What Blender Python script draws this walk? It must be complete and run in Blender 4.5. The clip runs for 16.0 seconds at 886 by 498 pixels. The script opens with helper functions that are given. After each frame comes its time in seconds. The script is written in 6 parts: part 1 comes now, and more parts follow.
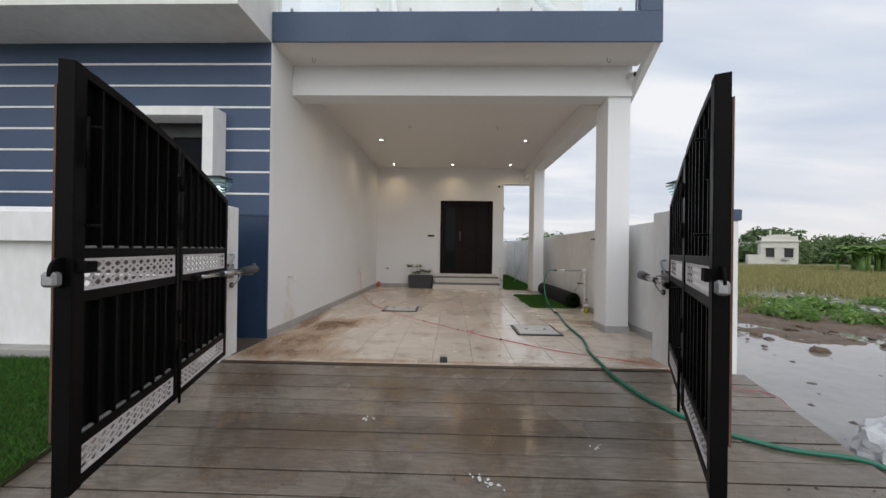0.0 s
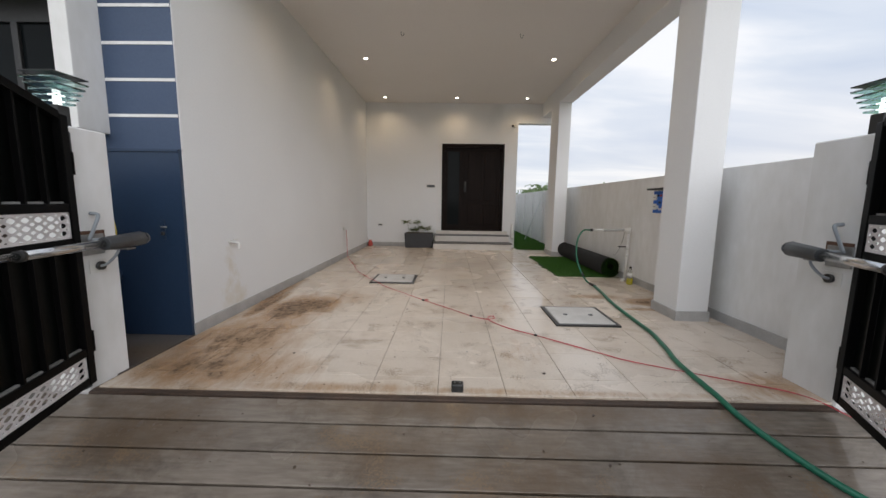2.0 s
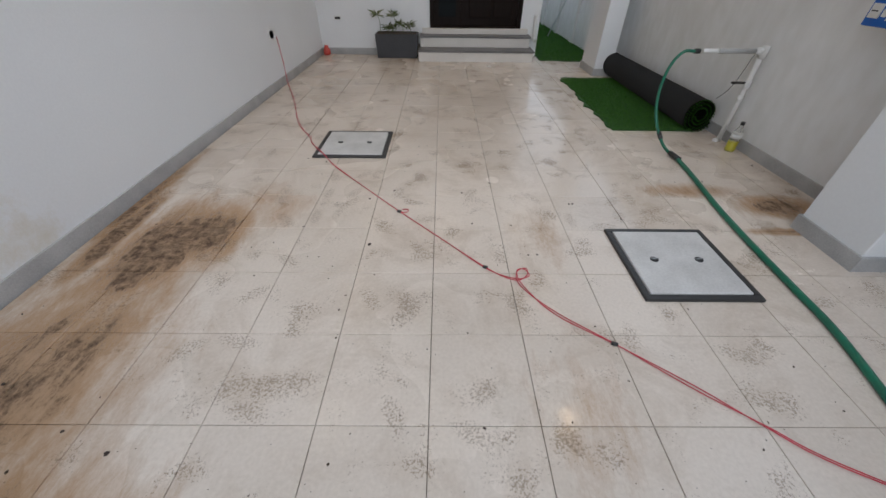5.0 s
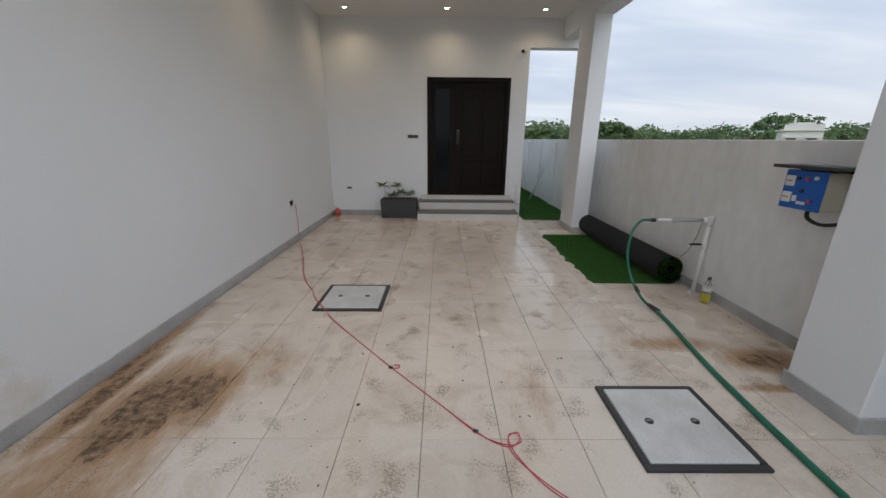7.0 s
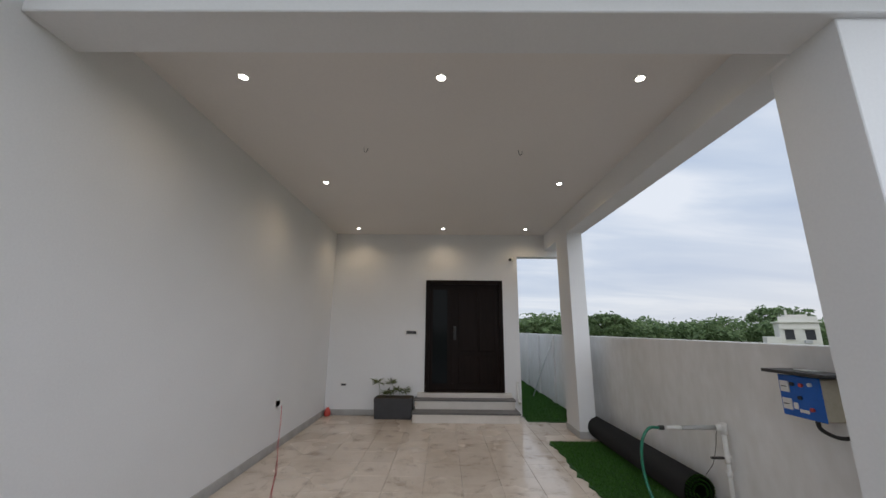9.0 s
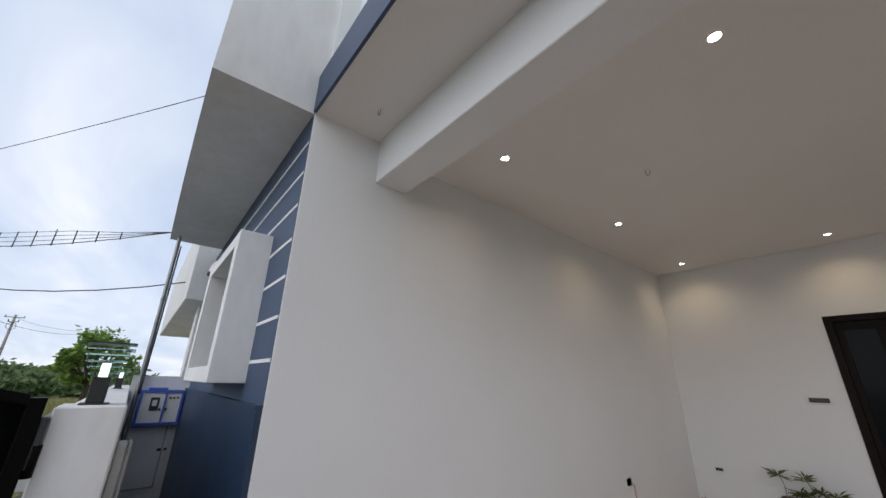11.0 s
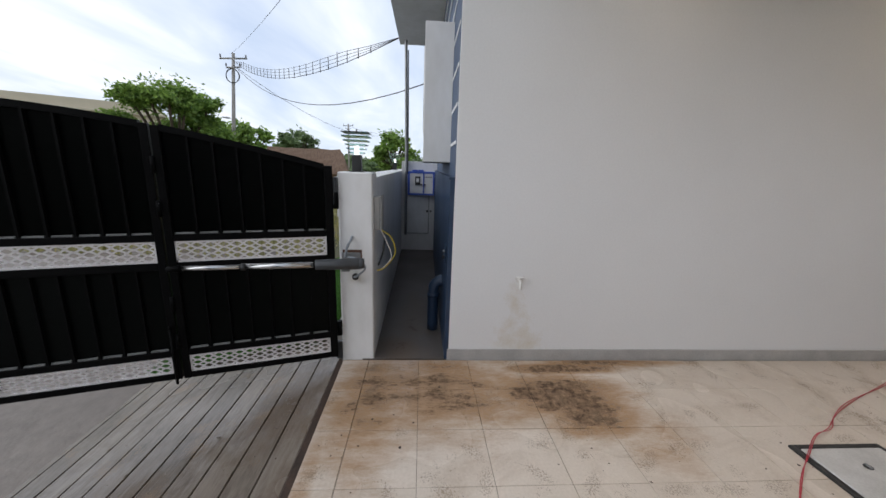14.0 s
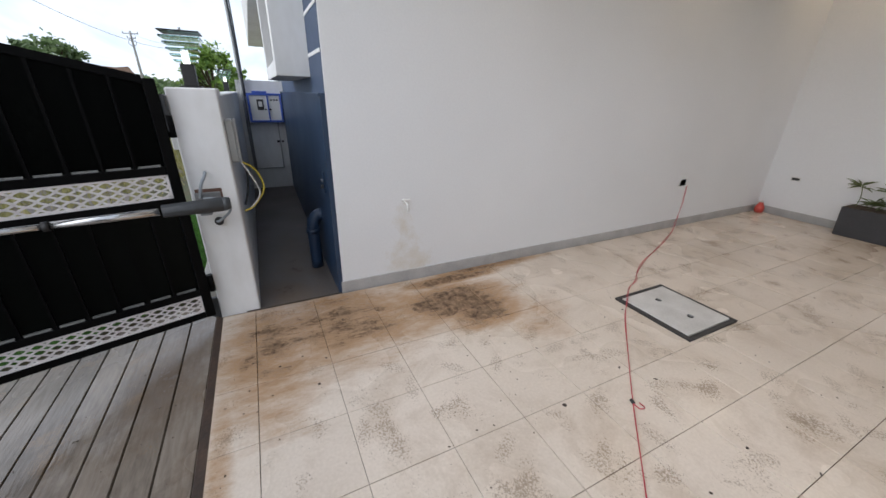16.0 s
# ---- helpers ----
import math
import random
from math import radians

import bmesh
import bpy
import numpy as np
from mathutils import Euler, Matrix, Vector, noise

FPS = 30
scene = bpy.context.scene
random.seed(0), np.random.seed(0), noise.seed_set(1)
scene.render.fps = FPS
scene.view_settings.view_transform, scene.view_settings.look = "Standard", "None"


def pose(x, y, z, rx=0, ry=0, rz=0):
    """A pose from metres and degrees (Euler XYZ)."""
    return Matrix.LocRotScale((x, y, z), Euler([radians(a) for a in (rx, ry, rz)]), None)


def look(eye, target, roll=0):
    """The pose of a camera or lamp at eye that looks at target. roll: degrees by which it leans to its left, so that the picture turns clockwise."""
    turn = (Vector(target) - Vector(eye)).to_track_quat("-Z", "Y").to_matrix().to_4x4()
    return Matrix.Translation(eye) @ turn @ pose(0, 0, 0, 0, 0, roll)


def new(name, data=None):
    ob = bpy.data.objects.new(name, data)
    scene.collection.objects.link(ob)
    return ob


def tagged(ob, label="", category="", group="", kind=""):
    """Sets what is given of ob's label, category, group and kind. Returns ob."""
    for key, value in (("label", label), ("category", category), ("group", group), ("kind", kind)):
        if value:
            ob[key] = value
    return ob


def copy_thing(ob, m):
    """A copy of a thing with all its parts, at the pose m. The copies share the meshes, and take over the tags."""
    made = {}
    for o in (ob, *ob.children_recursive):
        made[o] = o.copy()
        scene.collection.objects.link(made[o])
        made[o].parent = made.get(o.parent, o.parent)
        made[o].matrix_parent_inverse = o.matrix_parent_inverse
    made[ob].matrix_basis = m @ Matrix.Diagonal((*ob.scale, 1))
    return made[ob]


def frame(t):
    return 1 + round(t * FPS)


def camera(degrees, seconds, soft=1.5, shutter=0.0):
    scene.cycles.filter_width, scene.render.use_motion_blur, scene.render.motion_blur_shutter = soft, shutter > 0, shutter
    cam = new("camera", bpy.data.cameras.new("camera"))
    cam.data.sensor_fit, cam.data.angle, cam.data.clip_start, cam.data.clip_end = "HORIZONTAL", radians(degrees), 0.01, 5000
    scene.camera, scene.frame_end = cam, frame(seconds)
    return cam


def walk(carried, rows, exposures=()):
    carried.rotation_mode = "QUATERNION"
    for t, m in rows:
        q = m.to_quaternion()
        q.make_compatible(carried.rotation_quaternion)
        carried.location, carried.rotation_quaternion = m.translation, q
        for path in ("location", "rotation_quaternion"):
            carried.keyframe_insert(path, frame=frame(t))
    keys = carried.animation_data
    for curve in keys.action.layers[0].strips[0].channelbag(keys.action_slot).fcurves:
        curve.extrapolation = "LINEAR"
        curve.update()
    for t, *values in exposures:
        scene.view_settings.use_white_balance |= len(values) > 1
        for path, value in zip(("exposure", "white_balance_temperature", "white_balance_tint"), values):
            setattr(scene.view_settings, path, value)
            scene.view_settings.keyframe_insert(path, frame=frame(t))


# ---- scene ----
# camera and walk
cam = camera(101.8, 16.0)
PATH = [
    (0, (-0.195, 0.722, 1.079), (-0.246, 2.722, 1.085), 0.8),
    (0.5, (-0.238, 1.034, 1.131), (-0.285, 3.033, 1.128), 0.6),
    (1, (-0.248, 1.361, 1.103), (-0.294, 3.361, 1.103), 0.6),
    (1.5, (-0.274, 1.725, 1.103), (-0.317, 3.723, 1.035), 0.7),
    (2, (-0.32, 2.19, 1.101), (-0.358, 4.173, 0.844), 0.8),
    (2.5, (-0.34, 2.67, 1.08), (-0.335, 4.626, 0.664), 0.8),
    (3, (-0.354, 3.126, 1.086), (-0.333, 5.018, 0.437), 0.8),
    (3.2, (-0.369, 3.298, 1.095), (-0.347, 5.149, 0.336), 0.9),
    (5.3, (-0.334, 4.189, 1.314), (-0.324, 5.742, 0.055), 0.6),
    (5.5, (-0.331, 4.196, 1.331), (-0.322, 5.777, 0.106), 0.5),
    (6, (-0.32, 4.183, 1.371), (-0.312, 5.893, 0.334), 0.5),
    (6.5, (-0.308, 4.139, 1.408), (-0.295, 5.962, 0.586), 0.5),
    (7, (-0.289, 4.094, 1.447), (-0.274, 6.007, 0.864), 0.5),
    (7.5, (-0.273, 4.051, 1.474), (-0.253, 6.03, 1.187), 0.5),
    (8, (-0.265, 4.009, 1.494), (-0.237, 6.009, 1.501), 0.7),
    (8.2, (-0.254, 4.005, 1.505), (-0.223, 6.002, 1.619), 0.6),
    (10.3, (-0.037, 4.152, 1.581), (-0.729, 5.89, 2.289), 0.8),
    (10.5, (-0.032, 4.219, 1.579), (-0.962, 5.842, 2.286), 1.0),
    (11, (-0.001, 4.372, 1.624), (-1.464, 5.548, 2.315), 1.2),
    (11.5, (0.1, 4.558, 1.632), (-1.696, 5.124, 2.305), 1.7),
    (12, (0.224, 4.648, 1.629), (-1.66, 4.818, 2.276), 2.1),
    (12.5, (0.329, 4.709, 1.626), (-1.611, 4.809, 2.102), 2.0),
    (13, (0.324, 4.748, 1.621), (-1.669, 4.859, 1.747), 1.9),
    (13.5, (0.316, 4.764, 1.589), (-1.672, 4.883, 1.412), 2.2),
    (14, (0.293, 4.754, 1.55), (-1.652, 4.879, 1.103), 2.0),
    (14.5, (0.273, 4.751, 1.502), (-1.606, 4.874, 0.828), 2.0),
    (15, (0.276, 4.757, 1.492), (-1.563, 4.946, 0.728), 2.1),
    (15.5, (0.277, 4.681, 1.489), (-1.503, 5.144, 0.702), 1.9),
    (16, (0.223, 4.563, 1.481), (-1.419, 5.393, 0.696), 1.5),
]
EXPOSURES = [(0, 0.36, 6370, 11), (1.5, 0.48, 6370, 11), (2.4, 0.45, 6370, 11), (3.2, 0.29, 6370, 11), (5.5, 0.55, 5760, 9), (6, 0.48, 5760, 9), (7, 0.3, 5910, 9), (8, 0.16, 5910, 9), (10.5, 0.32, 6120, 12), (11.2, 0.18, 6040, 12), (12.0, -0.38, 5820, 12), (12.7, -0.12, 6020, 12), (13.3, 0.28, 6170, 12), (14.0, 0.42, 6150, 11), (14.6, 0.64, 6140, 11), (15.2, 0.64, 6070, 11), (16, 0.72, 6070, 11)]
walk(cam, [(r[0], look(*r[1:])) for r in PATH], EXPOSURES)

# ---- world, sun ----
world = bpy.data.worlds.new("overcast_sky")
scene.world = world
world.use_nodes = True


def build_sky():
    nt = world.node_tree
    nt.nodes.clear()
    n, l = nt.nodes.new, nt.links.new
    out, bg = n("ShaderNodeOutputWorld"), n("ShaderNodeBackground")
    sky = n("ShaderNodeTexSky")
    sky.sky_type, sky.sun_disc = 'NISHITA', False
    sky.sun_elevation, sky.sun_rotation = radians(38), radians(120)
    dim = n("ShaderNodeMix")
    dim.data_type, dim.blend_type = 'RGBA', 'MULTIPLY'
    dim.inputs[0].default_value = 1
    dim.inputs[7].default_value = (0.10, 0.10, 0.10, 1)
    l(sky.outputs[0], dim.inputs[6])
    tc, sep = n("ShaderNodeTexCoord"), n("ShaderNodeSeparateXYZ")
    l(tc.outputs["Generated"], sep.inputs[0])
    up = n("ShaderNodeMath"); up.operation = 'MAXIMUM'; up.inputs[1].default_value = 0.0
    l(sep.outputs[2], up.inputs[0])
    add = n("ShaderNodeMath"); add.operation = 'ADD'; add.inputs[1].default_value = 0.16
    l(up.outputs[0], add.inputs[0])
    div = n("ShaderNodeVectorMath"); div.operation = 'DIVIDE'
    com = n("ShaderNodeCombineXYZ")
    for i in range(3):
        l(add.outputs[0], com.inputs[i])
    l(tc.outputs["Generated"], div.inputs[0]); l(com.outputs[0], div.inputs[1])
    mp = n("ShaderNodeMapping"); mp.inputs["Scale"].default_value = (0.5, 1.3, 0.6)
    mp.inputs["Rotation"].default_value = (0, 0, 0.5)
    l(div.outputs[0], mp.inputs[0])
    no = n("ShaderNodeTexNoise"); no.inputs["Scale"].default_value = 1.25; no.inputs["Detail"].default_value = 6; no.inputs["Roughness"].default_value = 0.52
    no.inputs["Distortion"].default_value = 0.4
    l(mp.outputs[0], no.inputs["Vector"])
    cr = n("ShaderNodeValToRGB")
    e = cr.color_ramp.elements
    e[0].position, e[0].color = 0.30, (0.58, 0.66, 0.79, 1)
    e[1].position, e[1].color = 0.66, (1.0, 1.0, 1.0, 1)
    m2 = cr.color_ramp.elements.new(0.5); m2.color = (0.76, 0.81, 0.88, 1)
    l(no.outputs["Fac"], cr.inputs[0])
    # warm break in the cloud low over the east
    hz = n("ShaderNodeMapRange"); hz.inputs[1].default_value = 0.02; hz.inputs[2].default_value = 0.30; hz.inputs[3].default_value = 0.75; hz.inputs[4].default_value = 0.0
    l(sep.outputs[2], hz.inputs[0])
    ex = n("ShaderNodeMapRange"); ex.inputs[1].default_value = -0.1; ex.inputs[2].default_value = 0.7
    l(sep.outputs[0], ex.inputs[0])
    mu = n("ShaderNodeMath"); mu.operation = 'MULTIPLY'
    l(hz.outputs[0], mu.inputs[0]); l(ex.outputs[0], mu.inputs[1])
    gl = n("ShaderNodeMix"); gl.data_type = 'RGBA'
    l(mu.outputs[0], gl.inputs[0]); l(cr.outputs[0], gl.inputs[6]); gl.inputs[7].default_value = (0.92, 0.88, 0.86, 1)
    mix = n("ShaderNodeMix"); mix.data_type = 'RGBA'; mix.inputs[0].default_value = 0.9
    # the cloud is thinner and brighter towards the west
    we = n("ShaderNodeMapRange"); we.inputs[1].default_value, we.inputs[2].default_value, we.inputs[3].default_value, we.inputs[4].default_value = 0.0, -0.8, 1.0, 1.19
    l(sep.outputs[0], we.inputs[0])
    wm = n("ShaderNodeVectorMath"); wm.operation = 'SCALE'
    l(gl.outputs[2], wm.inputs[0]); l(we.outputs[0], wm.inputs["Scale"])
    l(dim.outputs[2], mix.inputs[6]); l(wm.outputs[0], mix.inputs[7])
    l(mix.outputs[2], bg.inputs[0]); bg.inputs[1].default_value = 0.76
    l(bg.outputs[0], out.inputs[0])


build_sky()
sun = new("sun", bpy.data.lights.new("sun", 'SUN'))
sun.data.energy, sun.data.angle, sun.data.color = 1.1, radians(75), (1, 0.97, 0.93)
sun.matrix_world = look((2, -10, 10), (0, 6, 0))

# ---- materials ----


def material(name, col, col2=None, rough=0.6, s1=1.2, s2=22.0, bump=0.0, metal=0.0, amount=0.5, spec=0.5, rough_var=0.08, stretch=(1, 1, 1), rand=0.0, world_space=False):
    """A painted or natural surface: two colours mixed by a wide and a fine noise, with uneven gloss and relief."""
    m = bpy.data.materials.new(name)
    m.use_nodes = True
    nt = m.node_tree
    n, l = nt.nodes.new, nt.links.new
    b = nt.nodes["Principled BSDF"]
    b.inputs["Metallic"].default_value = metal
    b.inputs["Specular IOR Level"].default_value = spec
    col2 = col2 or tuple(c * 0.8 for c in col)
    tc, mp = n("ShaderNodeTexCoord"), n("ShaderNodeMapping")
    mp.inputs["Scale"].default_value = stretch
    if world_space:
        geo = n("ShaderNodeNewGeometry")
        l(geo.outputs["Position"], mp.inputs[0])
    else:
        l(tc.outputs["Object"], mp.inputs[0])
    a, f = n("ShaderNodeTexNoise"), n("ShaderNodeTexNoise")
    a.inputs["Scale"].default_value, a.inputs["Detail"].default_value = s1, 5
    f.inputs["Scale"].default_value, f.inputs["Detail"].default_value = s2, 4
    l(mp.outputs[0], a.inputs["Vector"]); l(mp.outputs[0], f.inputs["Vector"])
    mm = n("ShaderNodeMath"); mm.operation = 'MULTIPLY_ADD'; mm.inputs[1].default_value = 0.6
    half = n("ShaderNodeMath"); half.operation = 'MULTIPLY'; half.inputs[1].default_value = 0.4
    l(f.outputs["Fac"], half.inputs[0]); l(a.outputs["Fac"], mm.inputs[0]); l(half.outputs[0], mm.inputs[2])
    mr = n("ShaderNodeMapRange"); mr.inputs[1].default_value, mr.inputs[2].default_value = 0.36, 0.66
    mr.inputs[4].default_value = amount * 2
    l(mm.outputs[0], mr.inputs[0])
    mix = n("ShaderNodeMix"); mix.data_type = 'RGBA'
    mix.inputs[6].default_value, mix.inputs[7].default_value = (*col, 1), (*col2, 1)
    l(mr.outputs[0], mix.inputs[0])
    last = mix.outputs[2]
    if rand:
        oi = n("ShaderNodeObjectInfo")
        hs = n("ShaderNodeHueSaturation")
        rr = n("ShaderNodeMapRange"); rr.inputs[3].default_value, rr.inputs[4].default_value = 1 - rand, 1 + rand
        l(oi.outputs["Random"], rr.inputs[0]); l(rr.outputs[0], hs.inputs["Value"]); l(last, hs.inputs["Color"])
        last = hs.outputs[0]
    l(last, b.inputs["Base Color"])
    ro = n("ShaderNodeMapRange"); ro.inputs[3].default_value, ro.inputs[4].default_value = rough - rough_var, rough + rough_var
    l(a.outputs["Fac"], ro.inputs[0]); l(ro.outputs[0], b.inputs["Roughness"])
    if bump:
        bp = n("ShaderNodeBump"); bp.inputs["Strength"].default_value = bump; bp.inputs["Distance"].default_value = 0.01
        l(f.outputs["Fac"], bp.inputs["Height"]); l(bp.outputs[0], b.inputs["Normal"])
    return m


def leaf_material(name, dark, light, rough=0.55):
    """Leaves: each island takes its own green."""
    m = bpy.data.materials.new(name)
    m.use_nodes = True
    nt = m.node_tree
    n, l = nt.nodes.new, nt.links.new
    b = nt.nodes["Principled BSDF"]
    g, mix = n("ShaderNodeNewGeometry"), n("ShaderNodeMix")
    mix.data_type = 'RGBA'
    mix.inputs[6].default_value, mix.inputs[7].default_value = (*dark, 1), (*light, 1)
    l(g.outputs["Random Per Island"], mix.inputs[0]); l(mix.outputs[2], b.inputs["Base Color"])
    b.inputs["Roughness"].default_value = rough
    tr = n("ShaderNodeBsdfTranslucent"); ms = n("ShaderNodeMixShader"); ms.inputs[0].default_value = 0.42
    l(mix.outputs[2], tr.inputs[0])
    l(b.outputs[0], ms.inputs[1]); l(tr.outputs[0], ms.inputs[2]); l(ms.outputs[0], nt.nodes["Material Output"].inputs[0])
    return m


def glass_material(name, col, rough=0.02, alpha=0.0):
    m = bpy.data.materials.new(name)
    m.use_nodes = True
    b = m.node_tree.nodes["Principled BSDF"]
    b.inputs["Base Color"].default_value = (*col, 1)
    b.inputs["Roughness"].default_value = rough
    b.inputs["Transmission Weight"].default_value = 1
    b.inputs["IOR"].default_value = 1.45
    return m


def glow_material(name, col, strength):
    m = bpy.data.materials.new(name)
    m.use_nodes = True
    b = m.node_tree.nodes["Principled BSDF"]
    b.inputs["Base Color"].default_value = (*col, 1)
    b.inputs["Emission Color"].default_value = (*col, 1)
    b.inputs["Emission Strength"].default_value = strength
    return m


def stained_material(name, base, base2, stain, spots, rough, wet=0.0, rand=0.03, speck=0.5, grain=70, axes=(0, 1), film_col=(0.36, 0.20, 0.09), damp=(), streak=(1, 1, 1), stretch=(1, 1, 1), bump=0.03, smudge=0.0, smudge_col=(0.36, 0.265, 0.175), prints=0.0):
    """A floor in place: mud stains of irregular outline around given spots (x, y, rx, ry, strength), footprints of dirt, damp gloss."""
    m = material(name, base, base2, rough, 0.9, grain, bump, rand=rand, world_space=True, stretch=stretch)
    nt = m.node_tree
    n, l = nt.nodes.new, nt.links.new
    b = nt.nodes["Principled BSDF"]
    src = b.inputs["Base Color"].links[0].from_socket
    geo, sep = n("ShaderNodeNewGeometry"), n("ShaderNodeSeparateXYZ")
    l(geo.outputs["Position"], sep.inputs[0])

    def field(marks):
        total = None
        for x, y, rx, ry, k in marks:
            dx = n("ShaderNodeMath"); dx.operation = 'SUBTRACT'; dx.inputs[1].default_value = x
            dy = n("ShaderNodeMath"); dy.operation = 'SUBTRACT'; dy.inputs[1].default_value = y
            l(sep.outputs[axes[0]], dx.inputs[0]); l(sep.outputs[axes[1]], dy.inputs[0])
            ax = n("ShaderNodeMath"); ax.operation = 'DIVIDE'; ax.inputs[1].default_value = rx; l(dx.outputs[0], ax.inputs[0])
            ay = n("ShaderNodeMath"); ay.operation = 'DIVIDE'; ay.inputs[1].default_value = ry; l(dy.outputs[0], ay.inputs[0])
            v = n("ShaderNodeCombineXYZ"); l(ax.outputs[0], v.inputs[0]); l(ay.outputs[0], v.inputs[1])
            le = n("ShaderNodeVectorMath"); le.operation = 'LENGTH'; l(v.outputs[0], le.inputs[0])
            mr = n("ShaderNodeMapRange"); mr.interpolation_type = 'SMOOTHSTEP'
            mr.inputs[1].default_value, mr.inputs[2].default_value, mr.inputs[3].default_value, mr.inputs[4].default_value = 0.1, 1.1, k, 0.0
            l(le.outputs["Value"], mr.inputs[0])
            if total is None:
                total = mr.outputs[0]
            else:
                ad = n("ShaderNodeMath"); ad.operation = 'MAXIMUM'; l(total, ad.inputs[0]); l(mr.outputs[0], ad.inputs[1]); total = ad.outputs[0]
        return total

    total = field(spots)
    blot = n("ShaderNodeTexNoise"); blot.inputs["Scale"].default_value, blot.inputs["Detail"].default_value, blot.inputs["Roughness"].default_value = 4.2, 13, 0.80
    drawn = n("ShaderNodeMapping"); drawn.inputs["Scale"].default_value = streak
    l(geo.outputs["Position"], drawn.inputs[0]); l(drawn.outputs[0], blot.inputs["Vector"])
    # blotches appear where the field plus the noise passes a threshold
    su = n("ShaderNodeMath"); su.operation = 'ADD'; l(total, su.inputs[0]); l(blot.outputs["Fac"], su.inputs[1])
    th = n("ShaderNodeMapRange"); th.interpolation_type = 'SMOOTHSTEP'
    th.inputs[1].default_value, th.inputs[2].default_value, th.inputs[3].default_value, th.inputs[4].default_value = 0.98, 1.10, 0.0, 0.96
    l(su.outputs[0], th.inputs[0])
    # the crust is broken up by a finer noise
    crumb = n("ShaderNodeTexNoise"); crumb.inputs["Scale"].default_value, crumb.inputs["Detail"].default_value, crumb.inputs["Roughness"].default_value = 17, 11, 0.78
    l(geo.outputs["Position"], crumb.inputs["Vector"])
    cm = n("ShaderNodeMapRange"); cm.inputs[1].default_value, cm.inputs[2].default_value, cm.inputs[3].default_value = 0.38, 0.58, 0.15
    l(crumb.outputs["Fac"], cm.inputs[0])
    crust = n("ShaderNodeMath"); crust.operation = 'MULTIPLY'; l(th.outputs[0], crust.inputs[0]); l(cm.outputs[0], crust.inputs[1])
    film = n("ShaderNodeMapRange"); film.inputs[1].default_value, film.inputs[2].default_value, film.inputs[4].default_value = 0.64, 0.98, 0.88
    l(su.outputs[0], film.inputs[0])
    if smudge:
        # dusty brown smears trodden over the whole floor
        sm = n("ShaderNodeTexNoise"); sm.inputs["Scale"].default_value, sm.inputs["Detail"].default_value, sm.inputs["Roughness"].default_value, sm.inputs["Distortion"].default_value = 2.3, 11, 0.72, 0.6
        l(geo.outputs["Position"], sm.inputs["Vector"])
        sr = n("ShaderNodeMapRange"); sr.inputs[1].default_value, sr.inputs[2].default_value, sr.inputs[4].default_value = 0.48, 0.72, smudge
        l(sm.outputs["Fac"], sr.inputs[0])
        m0 = n("ShaderNodeMix"); m0.data_type = 'RGBA'; l(sr.outputs[0], m0.inputs[0]); l(src, m0.inputs[6]); m0.inputs[7].default_value = (*smudge_col, 1)
        src = m0.outputs[2]
    # scattered dried mud flecks and shoe marks
    dots = n("ShaderNodeTexNoise"); dots.inputs["Scale"].default_value, dots.inputs["Detail"].default_value, dots.inputs["Roughness"].default_value = 85, 8, 0.80
    zone = n("ShaderNodeTexNoise"); zone.inputs["Scale"].default_value, zone.inputs["Detail"].default_value = 4.6, 5
    l(geo.outputs["Position"], dots.inputs["Vector"]); l(geo.outputs["Position"], zone.inputs["Vector"])
    dz = n("ShaderNodeMath"); dz.operation = 'MULTIPLY'; l(dots.outputs["Fac"], dz.inputs[0]); l(zone.outputs["Fac"], dz.inputs[1])
    sp = n("ShaderNodeMapRange"); sp.inputs[1].default_value, sp.inputs[2].default_value, sp.inputs[4].default_value = 0.318, 0.352, speck
    l(dz.outputs[0], sp.inputs[0])
    fleck = sp.outputs[0]
    if prints:
        # dusty shoe prints: turned ovals of fine dots, one in every other cell
        vo = n("ShaderNodeTexVoronoi"); vo.voronoi_dimensions = '2D'; vo.inputs["Scale"].default_value = 3.1
        l(geo.outputs["Position"], vo.inputs["Vector"])
        away = n("ShaderNodeVectorMath"); away.operation = 'SUBTRACT'; l(geo.outputs["Position"], away.inputs[0]); l(vo.outputs["Position"], away.inputs[1])
        rgb = n("ShaderNodeSeparateColor"); l(vo.outputs["Color"], rgb.inputs[0])
        turn = n("ShaderNodeMath"); turn.operation = 'MULTIPLY'; turn.inputs[1].default_value = 6.28; l(rgb.outputs[0], turn.inputs[0])
        vr = n("ShaderNodeVectorRotate"); vr.rotation_type = 'Z_AXIS'; l(away.outputs[0], vr.inputs["Vector"]); l(turn.outputs[0], vr.inputs["Angle"])
        oval = n("ShaderNodeVectorMath"); oval.operation = 'MULTIPLY'; oval.inputs[1].default_value = (19, 8, 0); l(vr.outputs[0], oval.inputs[0])
        far = n("ShaderNodeVectorMath"); far.operation = 'LENGTH'; l(oval.outputs[0], far.inputs[0])
        sole = n("ShaderNodeMapRange"); sole.inputs[1].default_value, sole.inputs[2].default_value, sole.inputs[3].default_value, sole.inputs[4].default_value = 0.45, 1.1, 0.17, 0.0
        l(far.outputs["Value"], sole.inputs[0])
        tread = n("ShaderNodeTexNoise"); tread.inputs["Scale"].default_value, tread.inputs["Detail"].default_value, tread.inputs["Roughness"].default_value = 105, 5, 0.66
        l(geo.outputs["Position"], tread.inputs["Vector"])
